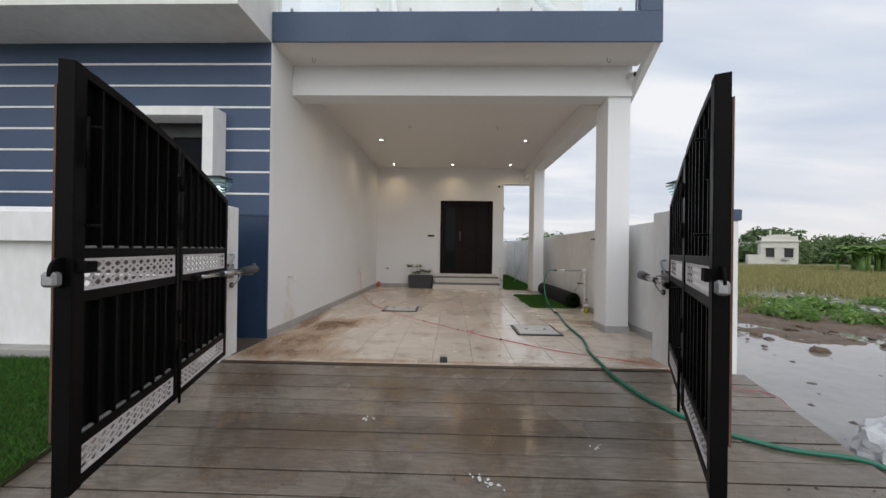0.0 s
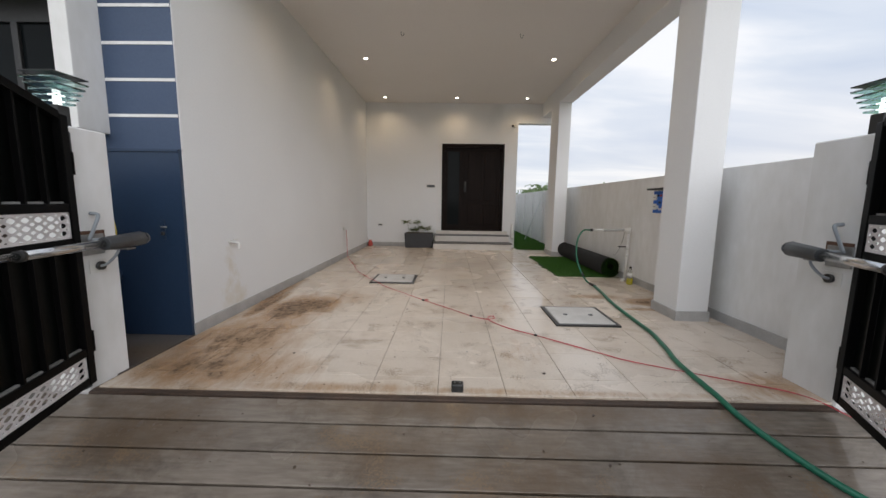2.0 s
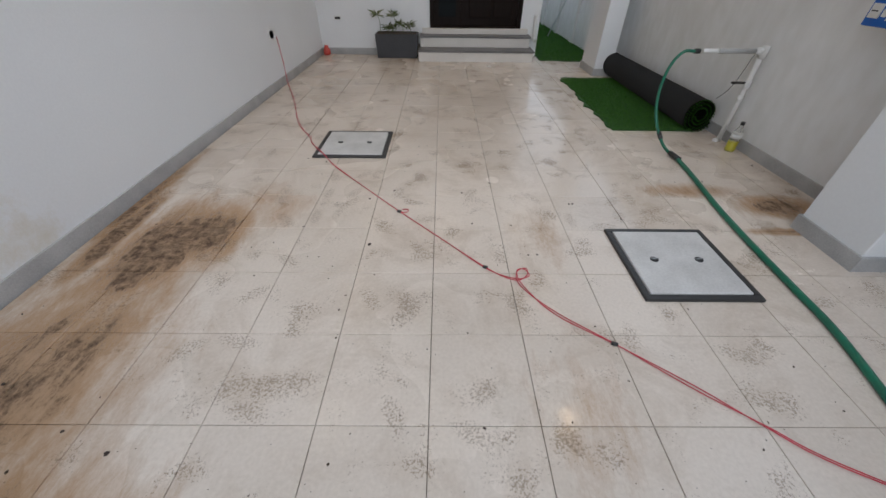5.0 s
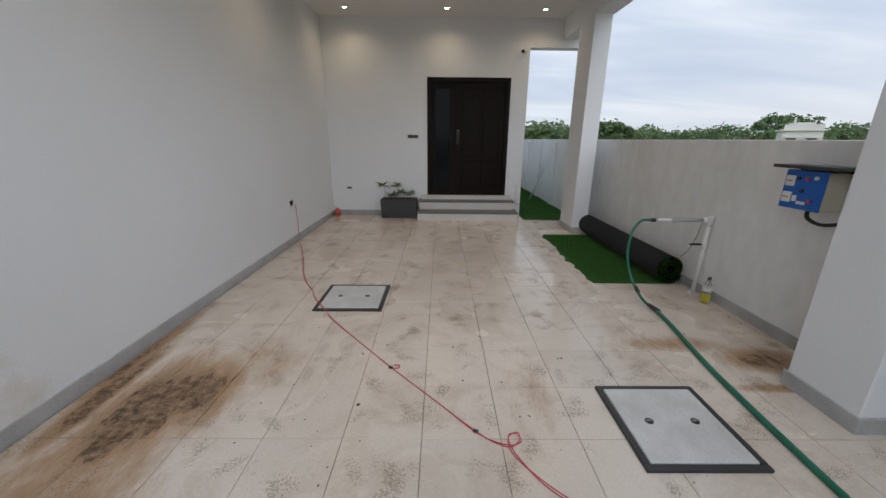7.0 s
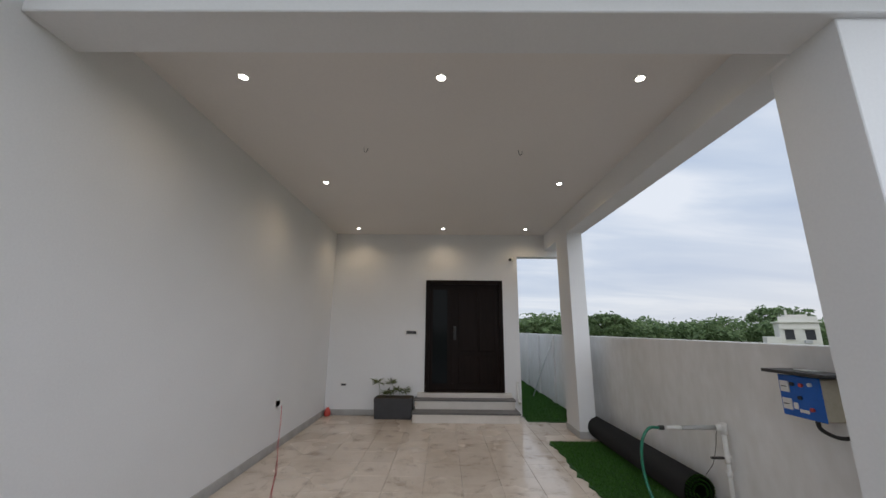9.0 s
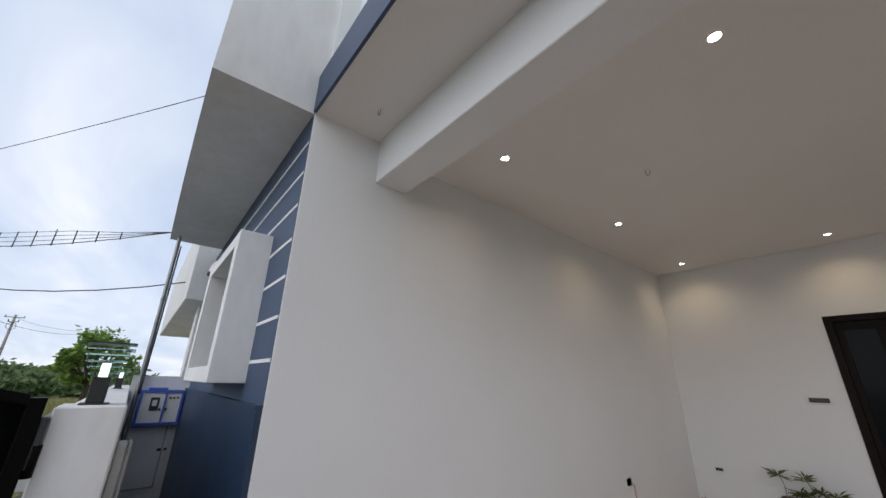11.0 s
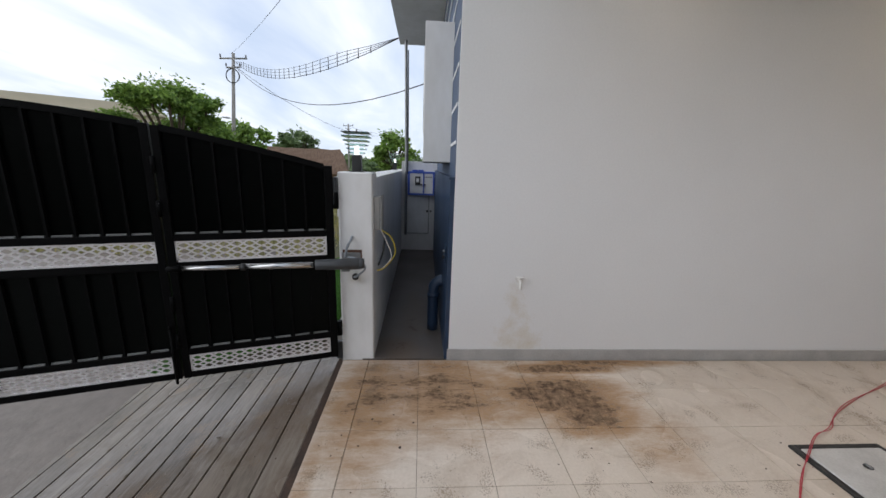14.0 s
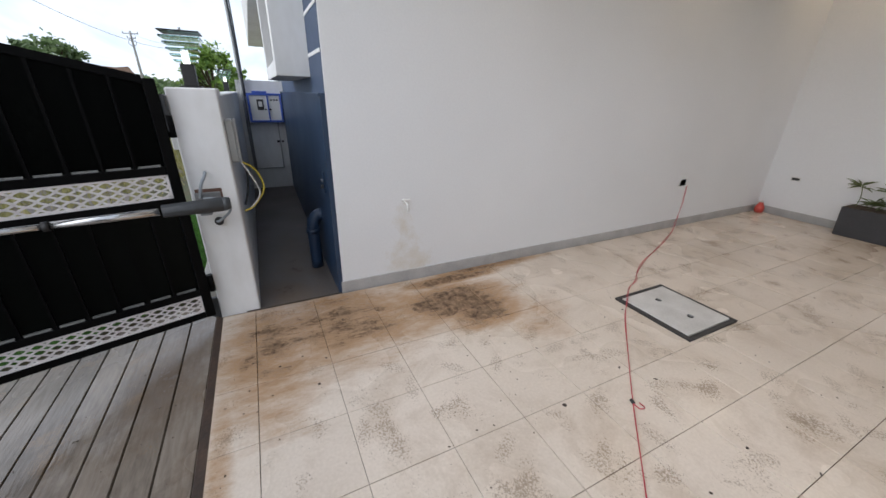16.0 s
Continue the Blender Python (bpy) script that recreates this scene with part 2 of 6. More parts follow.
        st = n("ShaderNodeMath"); st.operation = 'ADD'; l(sole.outputs[0], st.inputs[0]); l(tread.outputs["Fac"], st.inputs[1])
        mark = n("ShaderNodeMapRange"); mark.inputs[1].default_value, mark.inputs[2].default_value, mark.inputs[4].default_value = 0.655, 0.72, prints
        l(st.outputs[0], mark.inputs[0])
        some = n("ShaderNodeMath"); some.operation = 'GREATER_THAN'; some.inputs[1].default_value = 0.5; l(rgb.outputs[1], some.inputs[0])
        kept = n("ShaderNodeMath"); kept.operation = 'MULTIPLY'; l(mark.outputs[0], kept.inputs[0]); l(some.outputs[0], kept.inputs[1])
        both = n("ShaderNodeMath"); both.operation = 'MAXIMUM'; l(kept.outputs[0], both.inputs[0]); l(fleck, both.inputs[1]); fleck = both.outputs[0]
    m1 = n("ShaderNodeMix"); m1.data_type = 'RGBA'; l(film.outputs[0], m1.inputs[0]); l(src, m1.inputs[6]); m1.inputs[7].default_value = (*film_col, 1)
    m2 = n("ShaderNodeMix"); m2.data_type = 'RGBA'; l(crust.outputs[0], m2.inputs[0]); l(m1.outputs[2], m2.inputs[6]); m2.inputs[7].default_value = (*stain, 1)
    m3 = n("ShaderNodeMix"); m3.data_type = 'RGBA'; l(fleck, m3.inputs[0]); l(m2.outputs[2], m3.inputs[6]); m3.inputs[7].default_value = (0.20, 0.14, 0.088, 1)
    l(m3.outputs[2], b.inputs["Base Color"])
    wn = n("ShaderNodeTexNoise"); wn.inputs["Scale"].default_value, wn.inputs["Detail"].default_value = 1.1, 2
    l(geo.outputs["Position"], wn.inputs["Vector"])
    wr = n("ShaderNodeMapRange"); wr.inputs[1].default_value, wr.inputs[2].default_value = 0.2, 0.8
    wr.inputs[3].default_value, wr.inputs[4].default_value = rough + 0.12, max(0.05, rough - wet)
    l(wn.outputs["Fac"], wr.inputs[0])
    ra = n("ShaderNodeMath"); ra.operation = 'MULTIPLY_ADD'; ra.inputs[1].default_value = 0.45
    l(crust.outputs[0], ra.inputs[0]); l(wr.outputs[0], ra.inputs[2])
    gloss = ra.outputs[0]
    if damp:
        # puddled damp: lower roughness in broken patches
        wet_field = field(damp)
        dn = n("ShaderNodeTexNoise"); dn.inputs["Scale"].default_value, dn.inputs["Detail"].default_value, dn.inputs["Roughness"].default_value = 3.2, 6, 0.6
        l(geo.outputs["Position"], dn.inputs["Vector"])
        ds = n("ShaderNodeMath"); ds.operation = 'ADD'; l(wet_field, ds.inputs[0]); l(dn.outputs["Fac"], ds.inputs[1])
        dm = n("ShaderNodeMapRange"); dm.interpolation_type = 'SMOOTHSTEP'
        dm.inputs[1].default_value, dm.inputs[2].default_value, dm.inputs[3].default_value, dm.inputs[4].default_value = 0.76, 1.02, 1.0, 0.22
        l(ds.outputs[0], dm.inputs[0])
        dg = n("ShaderNodeMath"); dg.operation = 'MULTIPLY'; l(gloss, dg.inputs[0]); l(dm.outputs[0], dg.inputs[1]); gloss = dg.outputs[0]
    l(gloss, b.inputs["Roughness"])
    return m


WHITE = material("white_wall_paint", (0.79, 0.795, 0.80), (0.73, 0.735, 0.74), 0.75, 0.7, 60, 0.06, amount=0.35)
WHITE_OUT = material("weathered_white_paint", (0.80, 0.80, 0.80), (0.66, 0.655, 0.63), 0.75, 1.3, 11, 0.04, amount=0.45, stretch=(1, 1, 0.45))
CEIL = material("ceiling_paint", (0.79, 0.76, 0.73), (0.73, 0.70, 0.67), 0.85, 0.5, 45, 0.03, amount=0.3)
BLUE = material("blue_wall_paint", (0.050, 0.080, 0.145), (0.038, 0.063, 0.118), 0.55, 1.0, 50, 0.08, amount=0.4)
BLUE_GLOSS = material("blue_enamel", (0.022, 0.046, 0.094), (0.018, 0.038, 0.078), 0.38, 1.5, 40, 0.03)
GRANITE = material("grey_granite", (0.47, 0.465, 0.455), (0.33, 0.325, 0.32), 0.42, 5, 120, 0.03)
DARK_STONE = material("dark_stone_nosing", (0.10, 0.095, 0.095), (0.16, 0.155, 0.15), 0.4, 6, 110)
STEP_STONE = material("cream_stone", (0.68, 0.64, 0.59), (0.60, 0.56, 0.51), 0.4, 3, 60)
BLACK = material("black_gate_enamel", (0.0035, 0.0035, 0.0038), (0.006, 0.006, 0.006), 0.38, 3, 60, 0.02, spec=0.05)
SHEET = material("black_sheet_steel", (0.0022, 0.0028, 0.0026), (0.0035, 0.0045, 0.004), 0.34, 2, 40, 0.03, spec=0.07)
LATTICE = material("white_enamel_lattice", (0.80, 0.775, 0.775), (0.66, 0.62, 0.61), 0.4, 6, 50)
RUST = material("rusty_edge", (0.13, 0.06, 0.035), (0.07, 0.04, 0.028), 0.7, 8, 60, 0.1)
CHROME = material("brushed_chrome", (0.62, 0.62, 0.62), (0.5, 0.5, 0.5), 0.22, 4, 60, metal=1.0)
STEEL = material("galvanised_steel", (0.35, 0.36, 0.36), (0.25, 0.25, 0.25), 0.45, 6, 60, metal=0.8)
MOTOR = material("dark_grey_plastic", (0.055, 0.06, 0.065), (0.04, 0.042, 0.045), 0.45, 6, 80)
WOOD_DOOR = material("dark_walnut", (0.0125, 0.0072, 0.0055), (0.007, 0.004, 0.003), 0.38, 2.0, 30, 0.05, stretch=(14, 14, 1.2), amount=0.5, spec=0.08)
DARK_GLASS = material("dark_glass", (0.008, 0.010, 0.011), (0.006, 0.008, 0.009), 0.08, 1, 5, rough_var=0.02, spec=0.05)
BLACK_PLASTIC = material("black_plastic", (0.018, 0.018, 0.018), (0.03, 0.03, 0.03), 0.4, 5, 60)
WHITE_PLASTIC = material("white_plastic", (0.75, 0.75, 0.73), (0.66, 0.65, 0.62), 0.35, 4, 50)
GREY_PLASTIC = material("grey_plastic", (0.42, 0.42, 0.41), (0.34, 0.34, 0.33), 0.5, 4, 50)
GREEN_HOSE = material("green_hose", (0.012, 0.16, 0.09), (0.01, 0.11, 0.065), 0.35, 9, 80)
RED_WIRE = material("red_cable", (0.55, 0.05, 0.075), (0.40, 0.035, 0.05), 0.45, 9, 80)
TURF = leaf_material("turf_blades", (0.018, 0.075, 0.008), (0.095, 0.25, 0.03))
TURF_BASE = material("turf_base", (0.02, 0.075, 0.012), (0.03, 0.10, 0.018), 0.9, 6, 130, 0.5)
TURF_BACK = material("black_turf_backing", (0.016, 0.017, 0.018), (0.028, 0.029, 0.03), 0.7, 5, 90, 0.25)
PLATE = material("painted_cover_plate", (0.63, 0.62, 0.60), (0.46, 0.45, 0.43), 0.5, 6, 90, 0.15, amount=0.45)
PANEL_BLUE = material("panel_blue", (0.012, 0.12, 0.50), (0.01, 0.10, 0.42), 0.35, 4, 40)
PANEL_SIDE = material("beige_steel", (0.50, 0.46, 0.36), (0.42, 0.38, 0.28), 0.5, 4, 40)
METER_BLUE = material("meter_frame_blue", (0.06, 0.12, 0.50), (0.05, 0.10, 0.42), 0.4, 4, 40)
YELLOW = material("yellow_cable", (0.65, 0.52, 0.05), None, 0.45)
GREY_CABLE = material("grey_cable", (0.30, 0.33, 0.36), None, 0.5)
PLANTER = material("dark_grey_planter", (0.035, 0.036, 0.04), (0.05, 0.05, 0.055), 0.55, 5, 50, 0.1)
SOIL = material("soil", (0.05, 0.035, 0.022), (0.08, 0.055, 0.035), 0.95, 12, 80, 0.6)
RED_PLASTIC = material("red_plastic", (0.55, 0.07, 0.05), None, 0.4)
LEAF = leaf_material("tree_leaves", (0.08, 0.16, 0.03), (0.30, 0.44, 0.09))
LEAF_FAR = leaf_material("far_leaves", (0.085, 0.14, 0.055), (0.22, 0.30, 0.13))
LEAF_BANANA = leaf_material("banana_leaves", (0.09, 0.19, 0.04), (0.26, 0.40, 0.11))
LEAF_POT = leaf_material("pot_leaves", (0.07, 0.10, 0.035), (0.20, 0.24, 0.10))
DRY_GRASS = leaf_material("field_grass", (0.19, 0.19, 0.06), (0.42, 0.38, 0.17))
BARK = material("bark", (0.10, 0.075, 0.05), (0.06, 0.045, 0.03), 0.9, 6, 40, 0.5, stretch=(3, 3, 0.6))
THATCH = material("thatch", (0.20, 0.13, 0.085), (0.11, 0.07, 0.05), 0.95, 4, 60, 0.6, stretch=(4, 1, 1))
MUD_WALL = material("mud_wall", (0.30, 0.19, 0.12), (0.22, 0.14, 0.09), 0.9, 3, 40, 0.3)
FAR_CREAM = material("far_cream_wall", (0.62, 0.56, 0.44), (0.54, 0.48, 0.37), 0.8, 0.8, 20)
FAR_WHITE = material("far_white_wall", (0.68, 0.66, 0.60), (0.58, 0.56, 0.5), 0.8, 0.8, 20)
FAR_DARK = material("far_dark_opening", (0.03, 0.03, 0.035), None, 0.3)
CONCRETE = material("cement_pole", (0.36, 0.35, 0.33), (0.28, 0.27, 0.25), 0.85, 3, 40, 0.2)
CABLE = material("black_cable", (0.02, 0.02, 0.02), None, 0.6)
TEAL_GLASS = glass_material("green_glass_plate", (0.55, 0.86, 0.82))
CLEAR_GLASS = glass_material("clear_glass", (0.90, 0.95, 0.94))
PET = glass_material("clear_plastic_bottle", (0.93, 0.95, 0.93), 0.08)
OIL = material("yellow_liquid", (0.62, 0.55, 0.04), (0.55, 0.48, 0.03), 0.1, 3, 20)
LAMP_GLOW = glow_material("lamp_core", (1.0, 0.98, 0.95), 1.3)
SPOT_GLOW = glow_material("downlight_led", (1.0, 0.90, 0.75), 14.0)
DARK_GAP = material("dark_wet_joint", (0.018, 0.015, 0.012), (0.03, 0.025, 0.02), 0.6, 5, 50, 0.2)
# sky reflection on the gate rails, put into a grey colour
GLINT_GREY = material("painted_sky_glint", (0.30, 0.30, 0.29), (0.16, 0.16, 0.155), 0.6, 9, 70)
MUD = material("brown_mud", (0.15, 0.105, 0.07), (0.085, 0.06, 0.04), 0.75, 5, 50, 0.5)
EDGE = material("muddy_dark_edge", (0.035, 0.024, 0.018), (0.075, 0.045, 0.03), 0.6, 7, 60, 0.4)
STONE = material("rubble", (0.14, 0.12, 0.10), (0.07, 0.06, 0.055), 0.8, 6, 40, 0.5)
SACK = material("white_woven_sack", (0.62, 0.63, 0.64), (0.50, 0.52, 0.54), 0.5, 5, 70, 0.4)
BRANCH_WHITE = material("white_painted_rod", (0.75, 0.77, 0.78), None, 0.5)
BROWN_PANEL = material("dark_brown_cladding", (0.055, 0.036, 0.028), (0.038, 0.025, 0.02), 0.6, 2, 40, 0.1)
GROUT = material("dark_grout", (0.24, 0.18, 0.13), (0.15, 0.11, 0.08), 0.85, 3, 40, 0.1)
TILE = stained_material("cream_parking_tile", (0.715, 0.63, 0.54), (0.60, 0.52, 0.435), (0.068, 0.036, 0.017),
                        [(-1.92, 5.75, 0.45, 0.85, 0.68), (-1.72, 5.9, 0.40, 0.60, 0.62), (-2.25, 5.9, 0.15, 0.9, 0.63), (-1.85, 4.95, 0.42, 0.9, 0.57), (-2.0, 4.9, 0.85, 1.3, 0.52), (-1.9, 4.42, 1.1, 0.48, 0.53), (-2.34, 6.3, 0.12, 1.2, 0.55), (-1.5, 6.2, 0.5, 0.5, 0.32),
                         (-1.2, 4.20, 1.5, 0.10, 0.37), (1.95, 6.25, 0.45, 0.24, 0.60), (1.45, 6.45, 0.6, 0.16, 0.44), (1.75, 4.35, 0.6, 0.30, 0.42), (1.9, 5.95, 0.6, 0.07, 0.58),
                         (0.3, 4.19, 2.6, 0.07, 0.31), (0.2, 4.8, 0.35, 0.5, 0.24), (0.25, 5.9, 0.35, 0.5, 0.22)], 0.25, wet=0.11, speck=0.65, film_col=(0.37, 0.215, 0.10), streak=(1.9, 0.6, 1), smudge=0.5, prints=0.52,
                        damp=[(0.9, 6.5, 0.8, 2.6, 0.50), (1.0, 8.8, 0.72, 2.6, 0.68), (1.7, 10.6, 0.6, 0.9, 0.5), (1.6, 5.2, 1.0, 1.2, 0.46), (0.4, 4.6, 1.2, 0.6, 0.42)])
WALL_L = stained_material("white_wall_with_tap_stain", (0.79, 0.795, 0.80), (0.74, 0.745, 0.75), (0.55, 0.47, 0.33),
                          [(5.53, 0.42, 0.16, 0.40, 0.26), (5.56, 0.16, 0.40, 0.38, 0.25)], 0.7, wet=0.05, rand=0.0, speck=0.0, axes=(1, 2), film_col=(0.60, 0.53, 0.40))
PLANK = stained_material("wet_grey_deck", (0.22, 0.188, 0.156), (0.098, 0.080, 0.063), (0.042, 0.030, 0.022),
                         [(-1.9, 3.9, 0.8, 0.4, 0.42), (0.0, 4.05, 2.4, 0.14, 0.40), (1.6, 3.0, 0.8, 0.7, 0.30), (0.1, 3.4, 0.6, 0.8, 0.42), (-1.2, 3.2, 0.8, 0.5, 0.38), (0.9, 3.7, 0.6, 0.3, 0.40), (-0.6, 3.8, 0.5, 0.3, 0.38)], 0.25, wet=0.15, rand=0.16, speck=0.75, grain=16, film_col=(0.125, 0.088, 0.058), stretch=(0.5, 3.2, 1.0), bump=0.18, smudge=0.75, smudge_col=(0.052, 0.040, 0.030),
                         damp=[(1.7, 3.3, 1.0, 1.4, 0.62), (-1.6, 3.2, 1.3, 1.1, 0.50), (0.2, 3.2, 0.9, 0.6, 0.46)])
PASSAGE = stained_material("wet_cement_passage", (0.13, 0.112, 0.10), (0.085, 0.072, 0.063), (0.045, 0.032, 0.025),
                           [(-3.2, 4.7, 1.2, 0.3, 0.42), (-2.6, 4.6, 0.4, 0.3, 0.5)], 0.5, wet=0.2, speck=0.3, film_col=(0.12, 0.085, 0.055))
LAWN_BASE = material("lawn_soil", (0.045, 0.06, 0.02), (0.08, 0.06, 0.035), 0.95, 3, 60, 0.5)


def ground_material():
    """Wet mud and road near the house, grassy field farther off."""
    m = material("mud_and_field", (0.17, 0.14, 0.115), (0.105, 0.082, 0.064), 0.42, 0.5, 9, 0.6, amount=0.6, world_space=True)
    nt = m.node_tree
    n, l = nt.nodes.new, nt.links.new
    b = nt.nodes["Principled BSDF"]
    src = b.inputs["Base Color"].links[0].from_socket
    geo, le = n("ShaderNodeNewGeometry"), n("ShaderNodeVectorMath")
    le.operation = 'DISTANCE'; le.inputs[1].default_value = (1.0, 4.0, 0)
    l(geo.outputs["Position"], le.inputs[0])
    no = n("ShaderNodeTexNoise"); no.inputs["Scale"].default_value, no.inputs["Detail"].default_value = 0.35, 6
    l(geo.outputs["Position"], no.inputs["Vector"])
    ad = n("ShaderNodeMath"); ad.operation = 'MULTIPLY_ADD'; ad.inputs[1].default_value = 9.0
    l(no.outputs["Fac"], ad.inputs[0]); l(le.outputs["Value"], ad.inputs[2])
    mr = n("ShaderNodeMapRange"); mr.inputs[1].default_value, mr.inputs[2].default_value = 17.0, 20.0
    l(ad.outputs[0], mr.inputs[0])
    gn = n("ShaderNodeTexNoise"); gn.inputs["Scale"].default_value, gn.inputs["Detail"].default_value = 0.25, 8
    l(geo.outputs["Position"], gn.inputs["Vector"])
    gm = n("ShaderNodeMix"); gm.data_type = 'RGBA'
    gm.inputs[6].default_value, gm.inputs[7].default_value = (0.20, 0.19, 0.07, 1), (0.10, 0.14, 0.04, 1)
    l(gn.outputs["Fac"], gm.inputs[0])
    mx = n("ShaderNodeMix"); mx.data_type = 'RGBA'
    l(mr.outputs[0], mx.inputs[0]); l(src, mx.inputs[6]); l(gm.outputs[2], mx.inputs[7]); l(mx.outputs[2], b.inputs["Base Color"])
    return m


GROUND = ground_material()
WATER = material("puddle_water", (0.27, 0.25, 0.23), (0.20, 0.18, 0.16), 0.06, 0.6, 6, 0.015, rough_var=0.02)

# ---- building blocks ----


def box(x0, x1, y0, y1, z0, z1, bevel=0.0, bm=None):
    """A box as a bmesh, its edges rounded off; added to bm where one is given."""
    b = bmesh.new()
    bmesh.ops.create_cube(b, size=1)
    for v in b.verts:
        v.co = ((x0 + x1) / 2 + v.co.x * (x1 - x0), (y0 + y1) / 2 + v.co.y * (y1 - y0), (z0 + z1) / 2 + v.co.z * (z1 - z0))
    if bevel:
        bmesh.ops.bevel(b, geom=b.edges[:], offset=bevel, segments=1, affect='EDGES')
    if bm is None:
        return b
    merge(bm, b)
    return bm


def merge(bm, other):
    me = bpy.data.meshes.new("tmp")
    other.to_mesh(me)
    other.free()
    bm.from_mesh(me)
    bpy.data.meshes.remove(me)
    return bm


def rod(p0, p1, r0, r1=None, seg=12, bm=None):
    """A round bar from p0 to p1."""
    p0, p1 = Vector(p0), Vector(p1)
    b = bmesh.new()
    bmesh.ops.create_cone(b, cap_ends=True, segments=seg, radius1=r0, radius2=r0 if r1 is None else r1, depth=(p1 - p0).length)
    q = (p1 - p0).to_track_quat('Z', 'Y').to_matrix().to_4x4()
    bmesh.ops.transform(b, matrix=Matrix.Translation((p0 + p1) / 2) @ q, verts=b.verts[:])
    for f in b.faces:
        f.smooth = len(f.verts) == 4
    return b if bm is None else merge(bm, b)


def smooth_line(points, steps=6):
    """A Catmull-Rom curve through the points."""
    p = [Vector(a) for a in points]
    p = [p[0] * 2 - p[1]] + p + [p[-1] * 2 - p[-2]]
    out = []
    for i in range(1, len(p) - 2):
        for k in range(steps):
            t = k / steps
            a, b, c, d = p[i - 1], p[i], p[i + 1], p[i + 2]
            out.append(0.5 * ((2 * b) + (c - a) * t + (2 * a - 5 * b + 4 * c - d) * t * t + (3 * b - a - 3 * c + d) * t ** 3))
    out.append(p[-2])
    return out


def tube(points, r, seg=8, steps=6, bm=None):
    """A bent pipe or cable through the points."""
    line = smooth_line(points, steps) if steps else [Vector(a) for a in points]
    b = bm if bm is not None else bmesh.new()
    rings, side = [], None
    for i, p in enumerate(line):
        d = (line[min(i + 1, len(line) - 1)] - line[max(i - 1, 0)]).normalized()
        if side is None:
            side = d.orthogonal().normalized()
        side = (side - d * side.dot(d)).normalized()
        up = d.cross(side)
        rings.append([b.verts.new(p + (side * math.cos(a) + up * math.sin(a)) * r) for a in [2 * math.pi * k / seg for k in range(seg)]])
    for r0, r1 in zip(rings, rings[1:]):
        for k in range(seg):
            b.faces.new((r0[k], r0[(k + 1) % seg], r1[(k + 1) % seg], r1[k])).smooth = True
    b.faces.new(rings[0][::-1]); b.faces.new(rings[-1])
    return b


def mesh_of(name, bm, *mats):
    me = bpy.data.meshes.new(name)
    bmesh.ops.recalc_face_normals(bm, faces=bm.faces[:])
    bm.to_mesh(me)
    bm.free()
    for m in mats:
        me.materials.append(m)
    return me


def part(name, bm, mat, parent, label=""):
    ob = new(name, mesh_of(name, bm, mat))
    ob.parent = parent
    return tagged(ob, label) if label else ob


def thing(name, at, label, category, group="", turn=0.0):
    ob = new(name)
    ob.matrix_world = pose(*at, 0, 0, turn)
    ob.empty_display_size = 0.1
    return tagged(ob, label, category, group)


def setting(name, bm, mat, label=""):
    return tagged(new(name, mesh_of(name, bm, mat)), label, kind="structure")


def curve_y(x, base):
    """The slightly bowed front of the house: how far back it lies at x."""
    return base + 0.002 * (x + 2.6) ** 2


# ---- large structure ----
XL, XR, YB, YF = -2.40, 2.30, 11.19, 5.0      # inner faces of the carport, front of the house
ZC, ZS = 3.46, 3.56                           # ceiling, soffit of the balcony
Z_RAMP, ZG = 0.228, -0.42                     # fall of the drive, level of the wet ground at its foot
rng = random.Random(7)


def ramp(y):
    return -0.06 - Z_RAMP * (3.94 - y)


def ground_h(x, y):
    """Height of the ground sheet: low and puddled by the drive, rising a little to the fields."""
    d = math.hypot(x - 1, y - 3)
    z = ZG + 0.185 * max(0.0, min(1.0, (d - 8) / 8))
    if x > 2.4:
        k = min(1, (x - 2.4) * 2)
        z += (noise.noise((x * 0.35, y * 0.35, 3)) * 0.055 + noise.noise((x * 1.4, y * 1.4, 1)) * 0.022) * k
        z -= 0.10 * max(0.0, 1 - (math.hypot((x - 3.4) / 3.4, (y - 3.8) / 3.0)) ** 2)
    elif y < 2.2:
        z += noise.noise((x * 0.5, y * 0.5, 7)) * 0.03 + noise.noise((x * 2.2, y * 2.2, 2)) * 0.008
    if d > 16:
        z += 0.06 * noise.noise((x * 0.1, y * 0.1, 0))
    return z


def build_ground():
    """One sheet to the horizon, uneven and puddled beside the drive."""
    ax = sorted({round(s * v, 3) for v in ([i * 0.35 for i in range(52)] + [18.2 * 1.16 ** k for k in range(1, 28)]) for s in (-1, 1)})
    xs, ys = [a + 3 for a in ax], [a + 4 for a in ax]
    verts, faces = [], []
    for y in ys:
        for x in xs:
            verts.append((x, y, ground_h(x, y)))
    w = len(xs)
    for j in range(len(ys) - 1):
        for i in range(w - 1):
            faces.append((j * w + i, j * w + i + 1, (j + 1) * w + i + 1, (j + 1) * w + i))
    me = bpy.data.meshes.new("ground")
    me.from_pydata(verts, [], faces)
    me.materials.append(GROUND)
    for f in me.polygons:
        f.use_smooth = True
    tagged(new("ground", me), "wet brown mud turning into a grassy field", kind="structure")


build_ground()
setting("water", box(2.50, 9.5, -7, 8.6, -0.60, -0.405), WATER, "shallow rain puddle on the mud")
setting("water", box(-9, 2.4, -9, 1.6, -0.60, -0.418), WATER, "thin film of rain water on the road")

